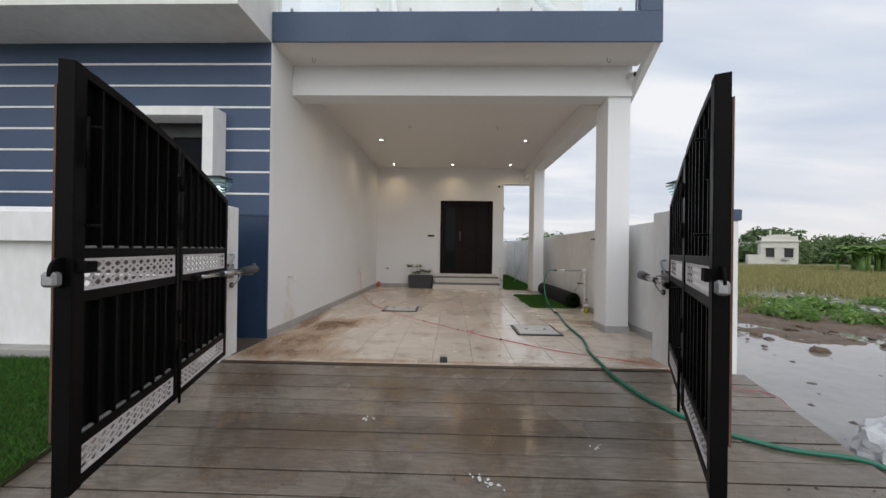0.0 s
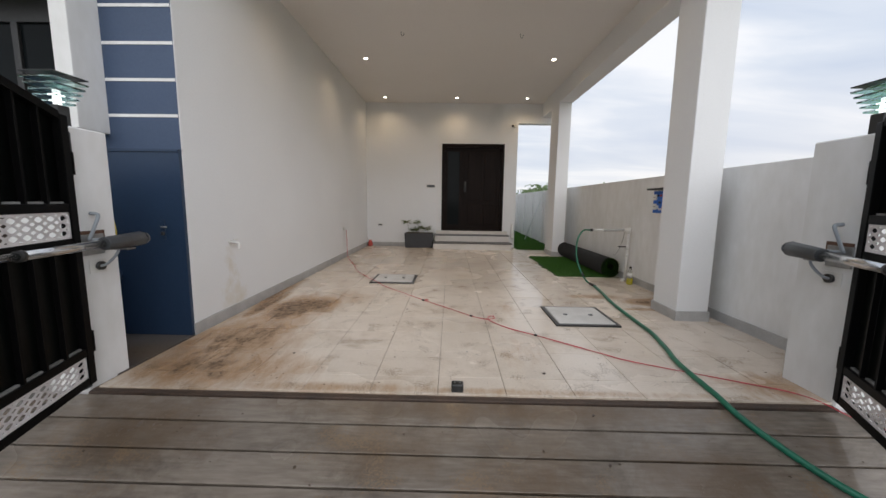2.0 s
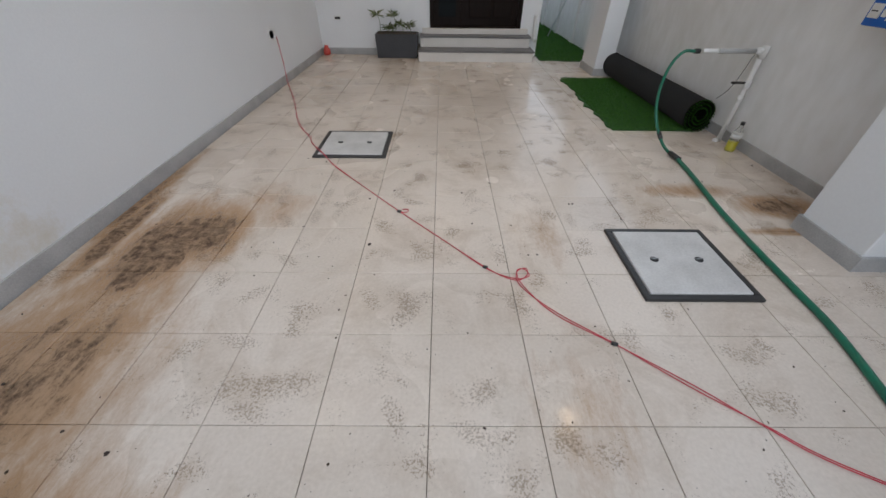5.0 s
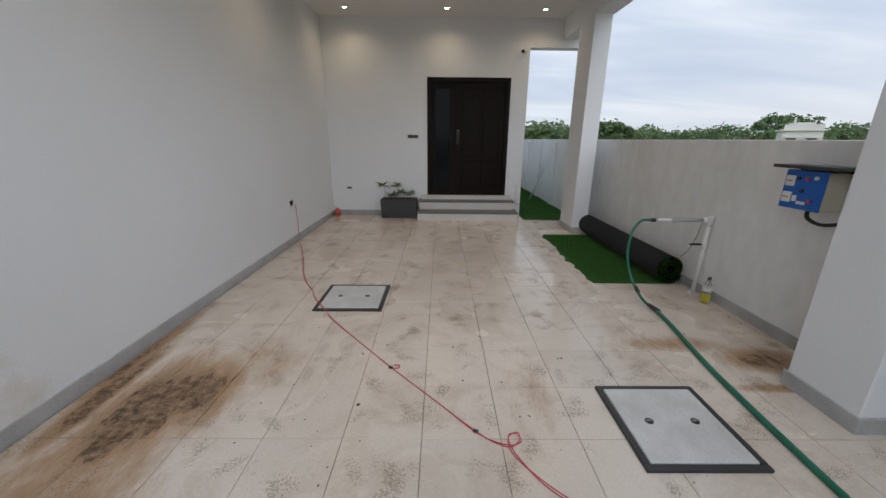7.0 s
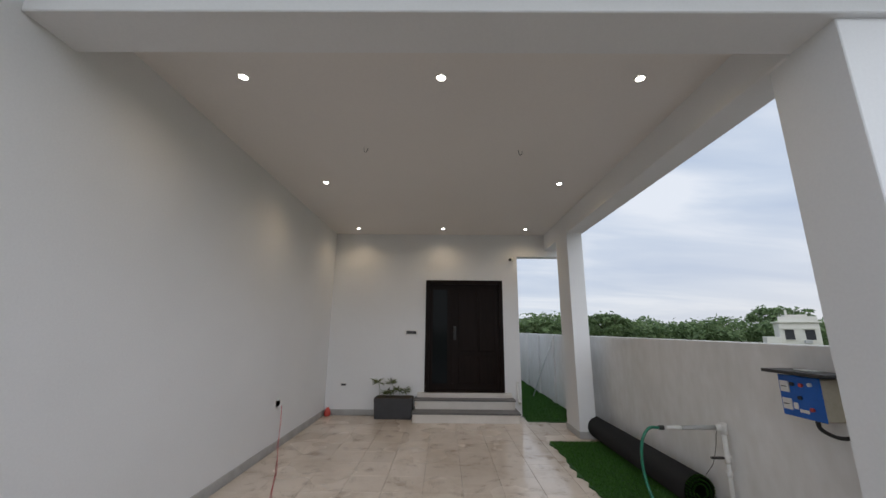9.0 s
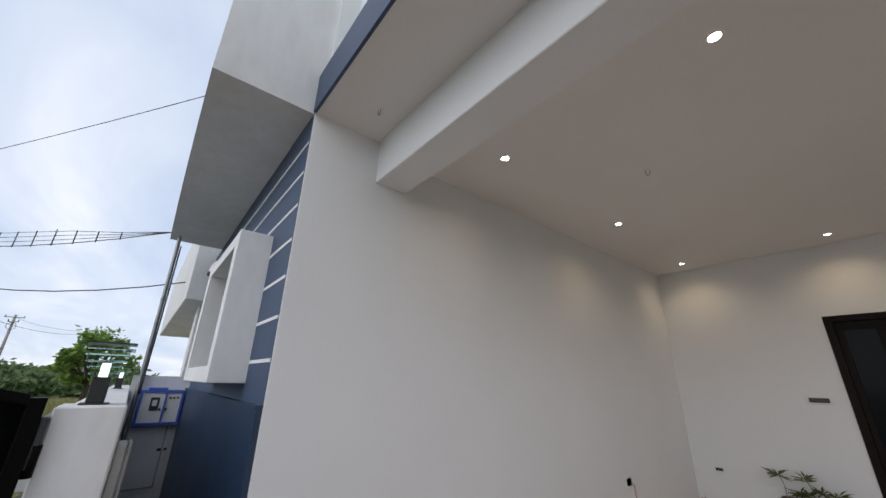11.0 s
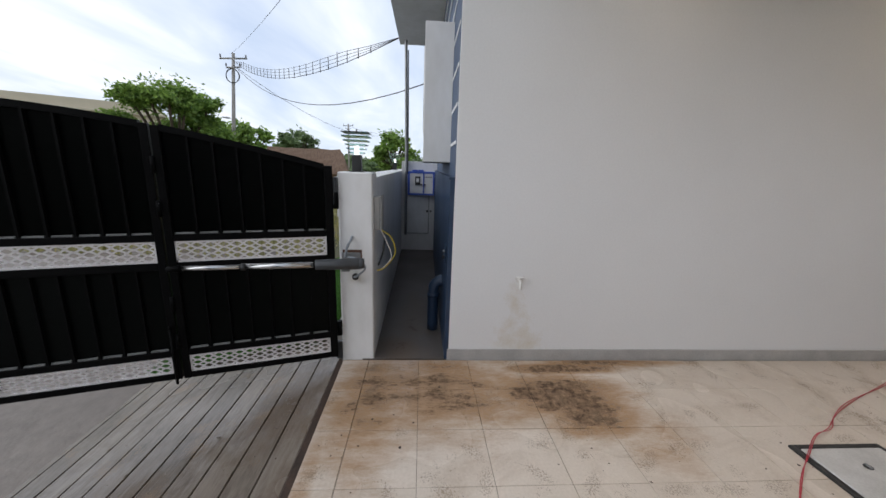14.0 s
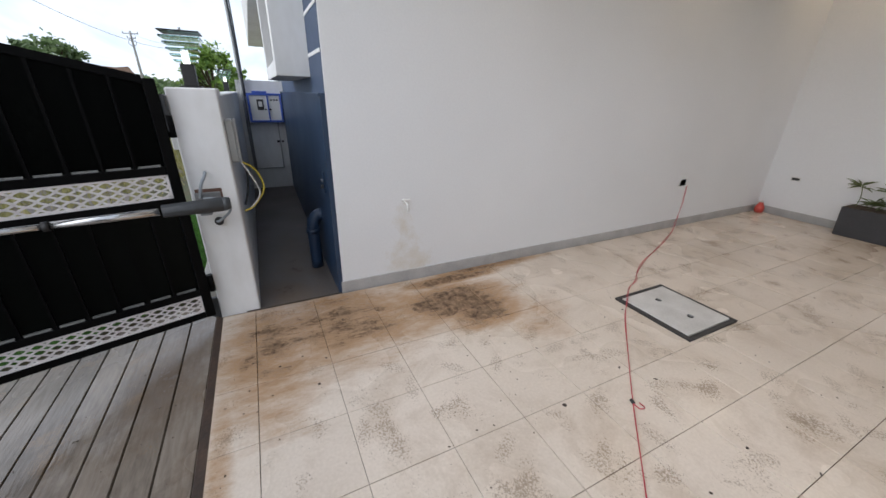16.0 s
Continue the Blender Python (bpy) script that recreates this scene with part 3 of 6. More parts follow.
# floors
setting("passage_floor", box(-6.5, XL - 0.004, 4.3, 5.1, -0.2, -0.002), PASSAGE, "damp cement floor of the side passage")
floor = setting("floor", box(XL - 0.1, XR + 0.1, 4.145, YB + 0.2, -0.2, -0.013), GROUT, "carport floor of cream tiles")
setting("side_strip", box(1.28, XR, 10.76, 17, -0.1, 0.002), TURF_BASE, "green side strip behind the carport")

# walls of the carport
setting("wall_left", box(XL - 0.23, XL, YF, YB + 0.2, -0.05, 3.6, 0.004), WALL_L, "plain white plastered carport wall")


def build_back_wall():
    bm = box(XL, -0.545, YB, YB + 0.23, -0.05, 3.6)
    box(0.97, 1.28, YB, YB + 0.23, -0.05, 3.6, 0, bm)
    box(-0.545, 0.97, YB, YB + 0.23, 2.515, 3.6, 0, bm)
    box(-0.545, 0.97, YB, YB + 0.23, -0.05, 0.405, 0, bm)
    box(1.28, XR + 0.15, YB, YB + 0.23, 3.01, 3.6, 0, bm)
    box(1.05, 1.28, YB + 0.23, 17, -0.05, 3.6, 0, bm)
    return bm


setting("wall_back", build_back_wall(), WHITE, "white house wall round the main door")
setting("inner_room", box(-0.9, 1.0, YB + 0.9, YB + 1.0, 0.3, 2.8), WHITE)
setting("wall_right", box(XR, XR + 0.15, 4.47, 17.0, -0.7, 1.465, 0.006), WHITE_OUT, "white compound wall beside the carport")


def build_pilasters():
    bm = bmesh.new()
    for y in (12.4, 13.7, 15.0, 16.3):
        box(XR - 0.05, XR, y, y + 0.22, 0, 1.43, 0.003, bm)
    return bm


setting("trim", build_pilasters(), WHITE_OUT, "shallow pilasters on the compound wall")
setting("wall_end", box(1.0, 2.6, 17.0, 17.2, -0.3, 1.465), WHITE_OUT, "white wall closing the side strip")
setting("ceiling", box(XL, XR - 0.17, 5.86, YB, ZC, ZC + 0.12), CEIL, "smooth off-white carport ceiling")
setting("soffit", box(XL, 2.23, 5.010, 5.565, ZS, ZS + 0.1), CEIL, "off-white soffit under the balcony")
setting("beam_front", box(XL, 2.17, 5.565, 5.86, 3.16, 3.64, 0.006), WHITE, "white front beam")
setting("beam_side", box(1.85, 2.13, 5.86, YB, 3.14, ZC + 0.1, 0.006), WHITE, "white side beam over the pillars")
setting("balcony_slab", box(XL, 2.23, 5.01, 7.6, ZS + 0.1, ZS + 0.33), WHITE)
for x0, x1, y0, y1 in ((1.87, 2.17, 5.60, 6.0), (1.84, 2.09, 9.80, 10.37)):
    p = setting("pillar", box(x0, x1, y0, y1, -0.02, 3.2, 0.005), WHITE, "square white carport pillar")
    part("plinth", box(x0 - 0.013, x1 + 0.012, y0 - 0.015, y1 + 0.015, -0.01, 0.095, 0.003), GRANITE, p, "grey granite plinth band")


def build_skirting():
    bm = box(XL, XL + 0.014, YF + 0.002, YB, -0.01, 0.092, 0.002)
    box(XL + 0.014, -1.4, YB - 0.014, YB, -0.01, 0.092, 0.002, bm)
    box(XR - 0.014, XR, 4.475, 10.75, -0.01, 0.092, 0.002, bm)
    box(XL - 0.002, XL + 0.014, YF - 0.012, YF + 0.002, -0.01, 0.09, 0.002, bm)
    return bm


setting("baseboard", build_skirting(), GRANITE, "low grey granite skirting")

# balcony front: blue frame, glass, upstairs wall
fr = setting("balcony_front", box(XL + 0.004, 2.235, 4.985, 5.008, ZS - 0.006, 3.915, 0.002), BLUE, "blue painted balcony edge")
part("frame_post", box(1.975, 2.235, 4.985, 5.13, 3.915, 6.2, 0.004), BLUE, fr)
for i in range(3):
    x = XL + 0.05 + i * 1.45
    pane = part("glass_pane", box(x, x + 1.42, 5.05, 5.062, 3.93, 4.9), CLEAR_GLASS, fr)
    pane.visible_shadow = False
    for k in (0.15, 1.2):
        part("clamp", box(x + k, x + k + 0.03, 5.035, 5.075, 3.905, 3.99, 0.003), STEEL, fr)
setting("wall_upstairs", box(XL, 2.2, 7.5, 7.7, ZS + 0.2, 6.4), WHITE_OUT, "white upstairs wall behind the balcony")


def build_stays():
    bm = bmesh.new()
    for x in (-0.95, 1.3):
        rod((x, 5.3, 3.85), (x - 0.45, 7.4, 6.2), 0.07, None, 4, bm)
    return bm


setting("balcony_stays", build_stays(), WHITE, "white slanting stays on the balcony")


def build_strut():
    bm = bmesh.new()
    v = [bm.verts.new(p) for p in ((2.16, 5.93, 3.0), (2.235, 5.93, 3.0), (2.235, 5.03, 3.555), (2.16, 5.03, 3.555),
                                   (2.16, 5.93, 3.16), (2.235, 5.93, 3.16), (2.235, 5.20, 3.555), (2.16, 5.20, 3.555))]
    for f in ((0, 1, 2, 3), (4, 7, 6, 5), (0, 4, 5, 1), (1, 5, 6, 2), (2, 6, 7, 3), (3, 7, 4, 0)):
        bm.faces.new([v[i] for i in f])
    return bm


setting("strut", build_strut(), WHITE, "white slanting strut under the balcony corner")


# blue house front with white grooves
def bowed(x0, x1, base, depth, z0, z1, steps=14):
    """A wall that follows the bow of the house front."""
    bm = bmesh.new()
    cols = []
    for i in range(steps + 1):
        x = x0 + (x1 - x0) * i / steps
        y = curve_y(x, base)
        cols.append([bm.verts.new((x, y + d, z)) for d, z in ((0, z0), (0, z1), (depth, z1), (depth, z0))])
    for a, b in zip(cols, cols[1:]):
        for k in range(4):
            bm.faces.new((a[k], a[(k + 1) % 4], b[(k + 1) % 4], b[k]))
    bm.faces.new(cols[0]); bm.faces.new(cols[-1][::-1])
    return bm


facade = setting("wall_front", bowed(-8.0, -4.26, YF, 0.22, -0.05, ZS), BLUE, "blue bowed house front with white grooves")
part("wall_piece", bowed(-2.95, XL - 0.004, YF - 0.004, 0.22, -0.05, ZS, 4), BLUE, facade)
part("wall_piece", bowed(-4.26, -2.95, YF, 0.22, 2.62, ZS, 6), BLUE, facade)
part("wall_piece", bowed(-4.26, -2.95, YF, 0.22, -0.05, 1.62, 6), BLUE, facade)
for k in range(7):
    z = 1.725 + 0.2605 * k
    part("white_line", bowed(-8.0, XL - 0.006, YF - 0.009, 0.02, z - 0.011, z + 0.011, 18) if z > 2.72 else bowed(-2.94, XL - 0.006, YF - 0.009, 0.02, z - 0.011, z + 0.011, 4), WHITE_OUT, facade)
    if z <= 2.72:
        part("white_line", bowed(-8.0, -4.36, YF - 0.005, 0.02, z - 0.011, z + 0.011, 12), WHITE_OUT, facade)
part("dado", bowed(-8.0, XL - 0.002, YF - 0.035, 0.03, 0.0, 1.455, 14), BLUE_GLOSS, facade, "blue enamelled lower wall")
part("dado_ledge", bowed(-8.0, XL - 0.001, YF - 0.045, 0.045, 1.455, 1.475, 14), BLUE_GLOSS, facade)


def build_canopy():
    """The deep white parapet box over the blue front."""
    bm = bmesh.new()
    x0, x1, n = -6.5, XL - 0.004, 14
    rows = []
    for i in range(n + 1):
        x = x0 + (x1 - x0) * i / n
        f, b = curve_y(x, 4.31), 5.25
        rows.append([bm.verts.new(p) for p in ((x, f, ZS - 0.01), (x, f, 5.6), (x, b, 5.6), (x, b, ZS - 0.01))])
    for a, b in zip(rows, rows[1:]):
        for k in range(4):
            bm.faces.new((a[k], a[(k + 1) % 4], b[(k + 1) % 4], b[k]))
    bm.faces.new(rows[0]); bm.faces.new(rows[-1][::-1])
    return bm


setting("canopy", build_canopy(), WHITE_OUT, "deep white parapet overhanging the house front")
setting("house_core", box(-8.0, XL - 0.24, 6.2, 16, -0.05, 3.5), WHITE)

# projecting window frame
win = setting("window_1", box(-4.38, -4.26, 4.76, 5.05, 1.585, 2.69, 0.004), WHITE_OUT, "window in a deep projecting white frame")
for b in ((-3.07, -2.945, 4.76, 5.02, 1.585, 2.69), (-4.26, -3.07, 4.762, 5.03, 2.585, 2.69), (-4.26, -3.07, 4.762, 5.03, 1.585, 1.695)):
    part("window_surround", box(*b, 0.004), WHITE_OUT, win)
part("window_frame", box(-4.26, -3.07, 5.06, 5.12, 2.42, 2.585), BLACK_PLASTIC, win)
for x in (-4.26, -3.70, -3.12):
    part("window_frame", box(x, x + 0.05, 5.06, 5.12, 1.695, 2.42, 0.003), BLACK_PLASTIC, win)
part("window_frame", box(-4.21, -3.12, 5.06, 5.12, 1.695, 1.74, 0.003), BLACK_PLASTIC, win)
for x0, x1 in ((-4.21, -3.70), (-3.65, -3.12)):
    part("pane", box(x0, x1, 5.085, 5.095, 1.74, 2.42), DARK_GLASS, win)

# compound wall, gate pillars
cw = setting("wall_compound", box(-9.0, -2.66, 4.15, 4.39, -0.7, 1.45, 0.006), WHITE_OUT, "white compound wall along the front")
part("coping_band", box(-9.0, -2.72, 4.06, 4.155, 1.11, 1.40, 0.006), WHITE_OUT, cw)
panel = part("slatted_panel", box(-3.68, -2.80, 4.125, 4.155, 0.06, 1.108), BROWN_PANEL, cw, "dark brown panel with white lines")
for z in (0.305, 0.475, 0.64, 0.80, 0.968):
    part("white_line", box(-3.68, -2.80, 4.117, 4.127, z - 0.01, z + 0.01), WHITE_OUT, panel)
part("kerb", box(-9.0, -2.68, 4.0, 4.16, -0.3, 0.10, 0.012), CONCRETE, cw)
setting("pillar_gate_left", box(-2.66, -2.405, 4.14, 4.392, -0.3, 1.487, 0.008), WHITE_OUT, "white gate pillar with a glass lamp")
gr = setting("pillar_gate_right", box(1.865, 2.47, 4.14, 4.47, -0.7, 1.487, 0.008), WHITE_OUT, "white gate pillar with a blue cap")
part("blue_cap", box(1.99, 2.485, 4.122, 4.485, 1.392, 1.495, 0.004), BLUE, gr)
setting("wall_passage_end", box(-6.6, -6.36, 4.39, 5.3, -0.05, 1.62, 0.005), WHITE_OUT, "white wall at the end of the passage")

# ramp of planks
def sloped(x0, x1, y0, y1, top, bottom):
    """A block whose upper face follows the slope top(y)."""
    bm = box(x0, x1, y0, y1, 0, 1)
    for v in bm.verts:
        v.co.z = top(v.co.y) if v.co.z > 0.5 else bottom
    return bm


def lawn_z(y):
    return 0.01 - 0.25 * (4.0 - y)


deck = setting("deck", sloped(-2.79, 2.49, 2.27, 4.104, lambda y: ramp(y) - 0.03, -0.75), DARK_GAP, "sloping drive of wet grey planks")
setting("lawn", sloped(-9.0, -2.805, 2.25, 4.005, lawn_z, -0.75), LAWN_BASE, "strip of lawn sloping from the compound wall")
setting("threshold", box(XL, 1.865, 4.106, 4.15, -0.2, -0.012, 0.004), EDGE, "rusty steel edge of the carport floor")

# ---- main door, steps ----


def build_door():
    d = tagged(new("door_1", mesh_of("door_1", box(-0.545, -0.465, YB - 0.02, YB + 0.08, 0.405, 2.515, 0.004), WOOD_DOOR)), "dark walnut main door with a narrow glazed side leaf, closed", kind="structure")
    part("frame_post", box(0.89, 0.97, YB - 0.02, YB + 0.08, 0.405, 2.515, 0.004), WOOD_DOOR, d)
    part("frame_head", box(-0.465, 0.89, YB - 0.02, YB + 0.08, 2.435, 2.515, 0.004), WOOD_DOOR, d)
    part("threshold", box(-0.465, 0.89, YB - 0.02, YB + 0.08, 0.405, 0.43, 0.004), WOOD_DOOR, d)
    side = part("side_leaf", box(-0.465, -0.03, YB + 0.02, YB + 0.065, 0.43, 2.435, 0.003), WOOD_DOOR, d)
    part("pane", box(-0.40, -0.12, YB + 0.008, YB + 0.024, 0.56, 2.33, 0.002), DARK_GLASS, side, "dark reflecting glass")
    leaf = part("door_leaf", box(-0.03, 0.89, YB + 0.015, YB + 0.06, 0.43, 2.435, 0.003), WOOD_DOOR, d)
    for z0, z1 in ((0.55, 1.05), (1.15, 2.33)):
        for x0, x1 in ((0.10, 0.46), (0.50, 0.80)):
            part("raised_panel", box(x0, x1, YB + 0.003, YB + 0.02, z0, z1, 0.008), WOOD_DOOR, leaf)
    lock = part("lock_plate", box(0.0, 0.055, YB - 0.005, YB + 0.016, 1.36, 1.62, 0.005), BLACK_PLASTIC, leaf, "black electronic lock plate")
    part("handle", rod((0.028, YB - 0.05, 1.38), (0.028, YB - 0.05, 1.60), 0.011, None, 10), BLACK_PLASTIC, lock, "black pull handle")
    return d


build_door()
steps = setting("steps", box(-0.715, 1.125, 10.625, YB, -0.01, 0.135, 0.003), STEP_STONE, "three cream steps with dark stone treads")
part("tread", box(-0.73, 1.14, 10.605, YB, 0.135, 0.163, 0.004), DARK_STONE, steps)
part("riser", box(-0.695, 1.10, 10.905, YB, 0.163, 0.30, 0.003), STEP_STONE, steps)
part("tread", box(-0.71, 1.115, 10.885, YB, 0.30, 0.328, 0.004), DARK_STONE, steps)
part("riser", box(-0.67, 1.085, 11.09, YB, 0.328, 0.404, 0.003), STEP_STONE, steps)

# ---- gate ----
GL = 2.06


def gate_top(s):
    return 1.545 + 0.31 * math.sin(math.pi / 2 * s / GL)


def lattice(x0, x1, z0, z1, y):
    """A cut-out enamel band: rows of crossing bowed strips in a rim."""
    bm = box(x0, x1, y - 0.004, y + 0.004, z1 - 0.012, z1)
    box(x0, x1, y - 0.004, y + 0.004, z0, z0 + 0.012, 0, bm)
    box(x0, x0 + 0.012, y - 0.004, y + 0.004, z0, z1, 0, bm)
    box(x1 - 0.012, x1, y - 0.004, y + 0.004, z0, z1, 0, bm)
    rows = 3
    h = (z1 - z0 - 0.02) / rows
    n = int((x1 - x0) / (h * 1.85))
    w = (x1 - x0 - 0.02) / n
    for r in range(rows):
        for i in range(n):
            cx, cz = x0 + 0.01 + (i + 0.5) * w, z0 + 0.01 + (r + 0.5) * h
            ring_o = [(cx + w * 0.56 * math.cos(a) * (1 + 0.12 * math.cos(4 * a)), cz + h * 0.56 * math.sin(a) * (1 + 0.12 * math.cos(4 * a))) for a in [math.pi * 2 * k / 12 for k in range(12)]]
            ring_i = [(cx + (x - cx) * 0.62, cz + (z - cz) * 0.62) for x, z in ring_o]
            for yy in (y - 0.003, y + 0.003):
                vo = [bm.verts.new((x, yy, z)) for x, z in ring_o]
                vi = [bm.verts.new((x, yy, z)) for x, z in ring_i]
                for k in range(12):
                    bm.faces.new((vo[k], vo[(k + 1) % 12], vi[(k + 1) % 12], vi[k]))
    return bm


def gate_leaf(at, turn, mirror, label):
    """A folding leaf along local x from its hinge, its inner face towards local +y times mirror."""
    g = thing("gate_leaf", at, label, "gate", "gate leaves", turn)
    s = mirror
    part("hinge_stile", box(0.0, 0.055, -0.025, 0.025, 0.065, gate_top(0.0), 0.003), BLACK, g)
    part("tip_stile", box(GL - 0.075, GL, -0.03, 0.03, 0.065, gate_top(GL), 0.003), BLACK, g)
    part("fold_stile", box(0.99, 1.035, -0.025, 0.025, 0.065, gate_top(1.0) - 0.01, 0.003), BLACK, g)
    part("fold_stile", box(1.045, 1.09, -0.025, 0.025, 0.065, gate_top(1.06) - 0.01, 0.003), BLACK, g)
    for x0, x1 in ((0.055, 0.99), (1.09, GL - 0.075)):
        for z0, z1 in ((0.065, 0.11), (0.235, 0.28), (0.85, 0.90), (1.04, 1.085)):
            part("rail", box(x0, x1, -0.022, 0.022, z0, z1, 0.003), BLACK, g)
        part("lattice_band", lattice(x0, x1, 0.11, 0.235, 0.012 * s), LATTICE, g, "white enamelled cut-out band")
        part("lattice_band", lattice(x0, x1, 0.90, 1.04, 0.012 * s), LATTICE, g, "white enamelled cut-out band")
        bm = bmesh.new()
        n = 10
        tops = [[], []]
        for i in range(n + 1):
            x = x0 + (x1 - x0) * i / n
            z = gate_top(x)
            for q, (dz, dy) in enumerate(((0, 0), (0.04, 0))):
                tops[q].append(z - 0.04 + dz)
        rows = []
        for i in range(n + 1):
            x = x0 + (x1 - x0) * i / n
            rows.append([bm.verts.new((x, y, z)) for y, z in ((-0.022, tops[0][i]), (-0.022, tops[1][i]), (0.022, tops[1][i]), (0.022, tops[0][i]))])
        for a, b in zip(rows, rows[1:]):
            for k in range(4):
                bm.faces.new((a[k], a[(k + 1) % 4], b[(k + 1) % 4], b[k]))
        bm.faces.new(rows[0]); bm.faces.new(rows[-1][::-1])
        part("top_rail", bm, BLACK, g)
        # backing sheets
        part("sheet", box(x0, x1, -0.012 * s - 0.002, -0.012 * s + 0.002, 0.28, 0.85), SHEET, g)
        bm = bmesh.new()
        for i in range(n):
            xa, xb = x0 + (x1 - x0) * i / n, x0 + (x1 - x0) * (i + 1) / n
            v = [bm.verts.new(p) for p in ((xa, -0.012 * s, 1.085), (xb, -0.012 * s, 1.085), (xb, -0.012 * s, gate_top(xb) - 0.03), (xa, -0.012 * s, gate_top(xa) - 0.03))]
            bm.faces.new(v)
        bmesh.ops.solidify(bm, geom=bm.faces[:], thickness=0.003)
        part("sheet", bm, SHEET, g)
        for i in range(1, 7):
            x = x0 + (x1 - x0) * i / 7
            part("picket", box(x - 0.007, x + 0.007, -0.006, 0.018 * s + 0.001 if s > 0 else 0.006, 1.085, gate_top(x) - 0.035) if s > 0 else box(x - 0.007, x + 0.007, -0.018, 0.006, 1.085, gate_top(x) - 0.035), BLACK, g)
            part("picket", box(x - 0.007, x + 0.007, -0.006 if s > 0 else -0.018, 0.018 if s > 0 else 0.006, 0.28, 0.85), BLACK, g)
        # added grey strips painting the sky's glint on the rail tops
        for z in (0.28, 1.085):
            for i in range(7):
                xa, xb = x0 + (x1 - x0) * (i + 0.14) / 7, x0 + (x1 - x0) * (i + 0.9) / 7
                part("rail_glint", box(xa, xb, -0.004, 0.010, z - 0.002, z + 0.010), GLINT_GREY, g)
    for z in (0.35, 0.62, 1.25, 1.52):
        part("fold_hinge", rod((1.04, 0.03 * s, z - 0.05), (1.04, 0.03 * s, z + 0.05), 0.013, None, 10), BLACK, g)
    for z in (0.3, 1.3):
        part("hinge", rod((-0.02, 0.0, z - 0.06), (-0.02, 0.0, z + 0.06), 0.02, None, 10), BLACK, g)
    # drop bolt at the fold, latch and lock plate at the tip
    bolt = part("drop_bolt", rod((1.07, 0.045 * s, 0.045), (1.07, 0.045 * s, 0.47), 0.009, None, 10), BLACK, g)
    part("bolt_knob", rod((1.07, 0.03 * s, 0.46), (1.07, 0.075 * s, 0.46), 0.008, None, 8), BLACK, bolt)
    latch = part("latch_plate", rod((GL + 0.015, -0.006, 0.985), (GL + 0.015, 0.006, 0.985), 0.062, None, 20), BLACK, g, "round black lock plate")
    part("padlock", box(GL + 0.03, GL + 0.075, -0.03, 0.02, 0.93, 0.99, 0.01), STEEL, latch)
    part("latch_bracket", box(GL - 0.09, GL - 0.02, 0.03 * s - 0.008, 0.03 * s + 0.03 * s + 0.008, 0.98, 1.03, 0.004), BLACK, g)
    for z in (1.18, 1.60):
        part("pull_rod", rod((GL - 0.06, 0.035 * s, z), (GL - 0.06, 0.09 * s, z), 0.007, None, 8), BLACK, g)
    part("slide_bolt", rod((GL - 0.05, 0.045 * s, 1.42), (GL - 0.05, 0.045 * s, 1.64), 0.008, None, 8), BLACK, g)
    part("rear_edge", box(GL - 0.03, GL - 0.002, -0.036 * s - 0.004, -0.036 * s + 0.004, 0.3, 1.75), RUST, g, "rusty brown rear edge")
    return g


def leaf_pose(hx, hy, tx, ty):
    return math.degrees(math.atan2(ty - hy, tx - hx))


gate_leaf((-2.373, 4.113, -0.018), leaf_pose(-2.373, 4.113, -1.771, 2.143), 1, "open black steel gate leaf with white lattice bands")
gate_leaf((1.837, 4.10, -0.018), leaf_pose(1.837, 4.10, 0.927, 2.252), -1, "open black steel gate leaf beside the blue-capped pillar")


def gate_arm(at, to, reach, label):
    """A gate opener: grey motor head at the pillar, two-stage bright tube to the leaf."""
    a, b = Vector(at), Vector(to)
    d = (b - a).normalized()
    t = thing("gate_opener", at, label, "gate opener", "gate openers")
    part("bracket", box(min(reach, 0.02), max(reach, 0.02), -0.10, -0.04, -0.055, -0.043, 0.003), STEEL, t)
    part("bracket_plate", box(reach - 0.006, reach + 0.006, -0.14, 0.0, -0.09, 0.03, 0.003), STEEL, t)
    head = rod(-d * 0.02, d * 0.27, 0.044, 0.036, 8)
    bmesh.ops.bevel(head, geom=[e for e in head.edges if e.is_boundary or len(e.link_faces) == 2], offset=0.003, segments=1, affect='EDGES')
    m = part("motor_head", head, MOTOR, t, "dark grey motor head")
    part("cover_cap", rod(-d * 0.06, -d * 0.02, 0.034, 0.044, 10), MOTOR, m)
    L = (b - a).length
    part("outer_tube", rod(d * 0.28, d * (0.28 + (L - 0.28) * 0.52), 0.021, None, 14), CHROME, t)
    part("collar", rod(d * (0.275 + (L - 0.28) * 0.52), d * (0.30 + (L - 0.28) * 0.52), 0.024, None, 14), BLACK_PLASTIC, t)
    part("inner_tube", rod(d * (0.29 + (L - 0.28) * 0.52), d * L, 0.016, None, 14), CHROME, t)
    part("clevis", rod(d * (L - 0.03), d * (L + 0.05), 0.024, 0.018, 8), BLACK, t)
    part("leaf_bracket", box(*sorted((d.x * L, d.x * L + 0.13 * (1 if reach > 0 else -1))), d.y * L - 0.02, d.y * L + 0.02, -0.03, -0.018, 0.003), BLACK, t)
    return t


gate_arm((-2.19, 4.30, 0.86), (-1.99, 3.21, 0.86), -0.212, "grey and chrome swing gate opener on the gate pillar")
gate_arm((1.67, 4.30, 0.86), (1.30, 3.27, 0.86), 0.192, "grey and chrome swing gate opener on the capped pillar")


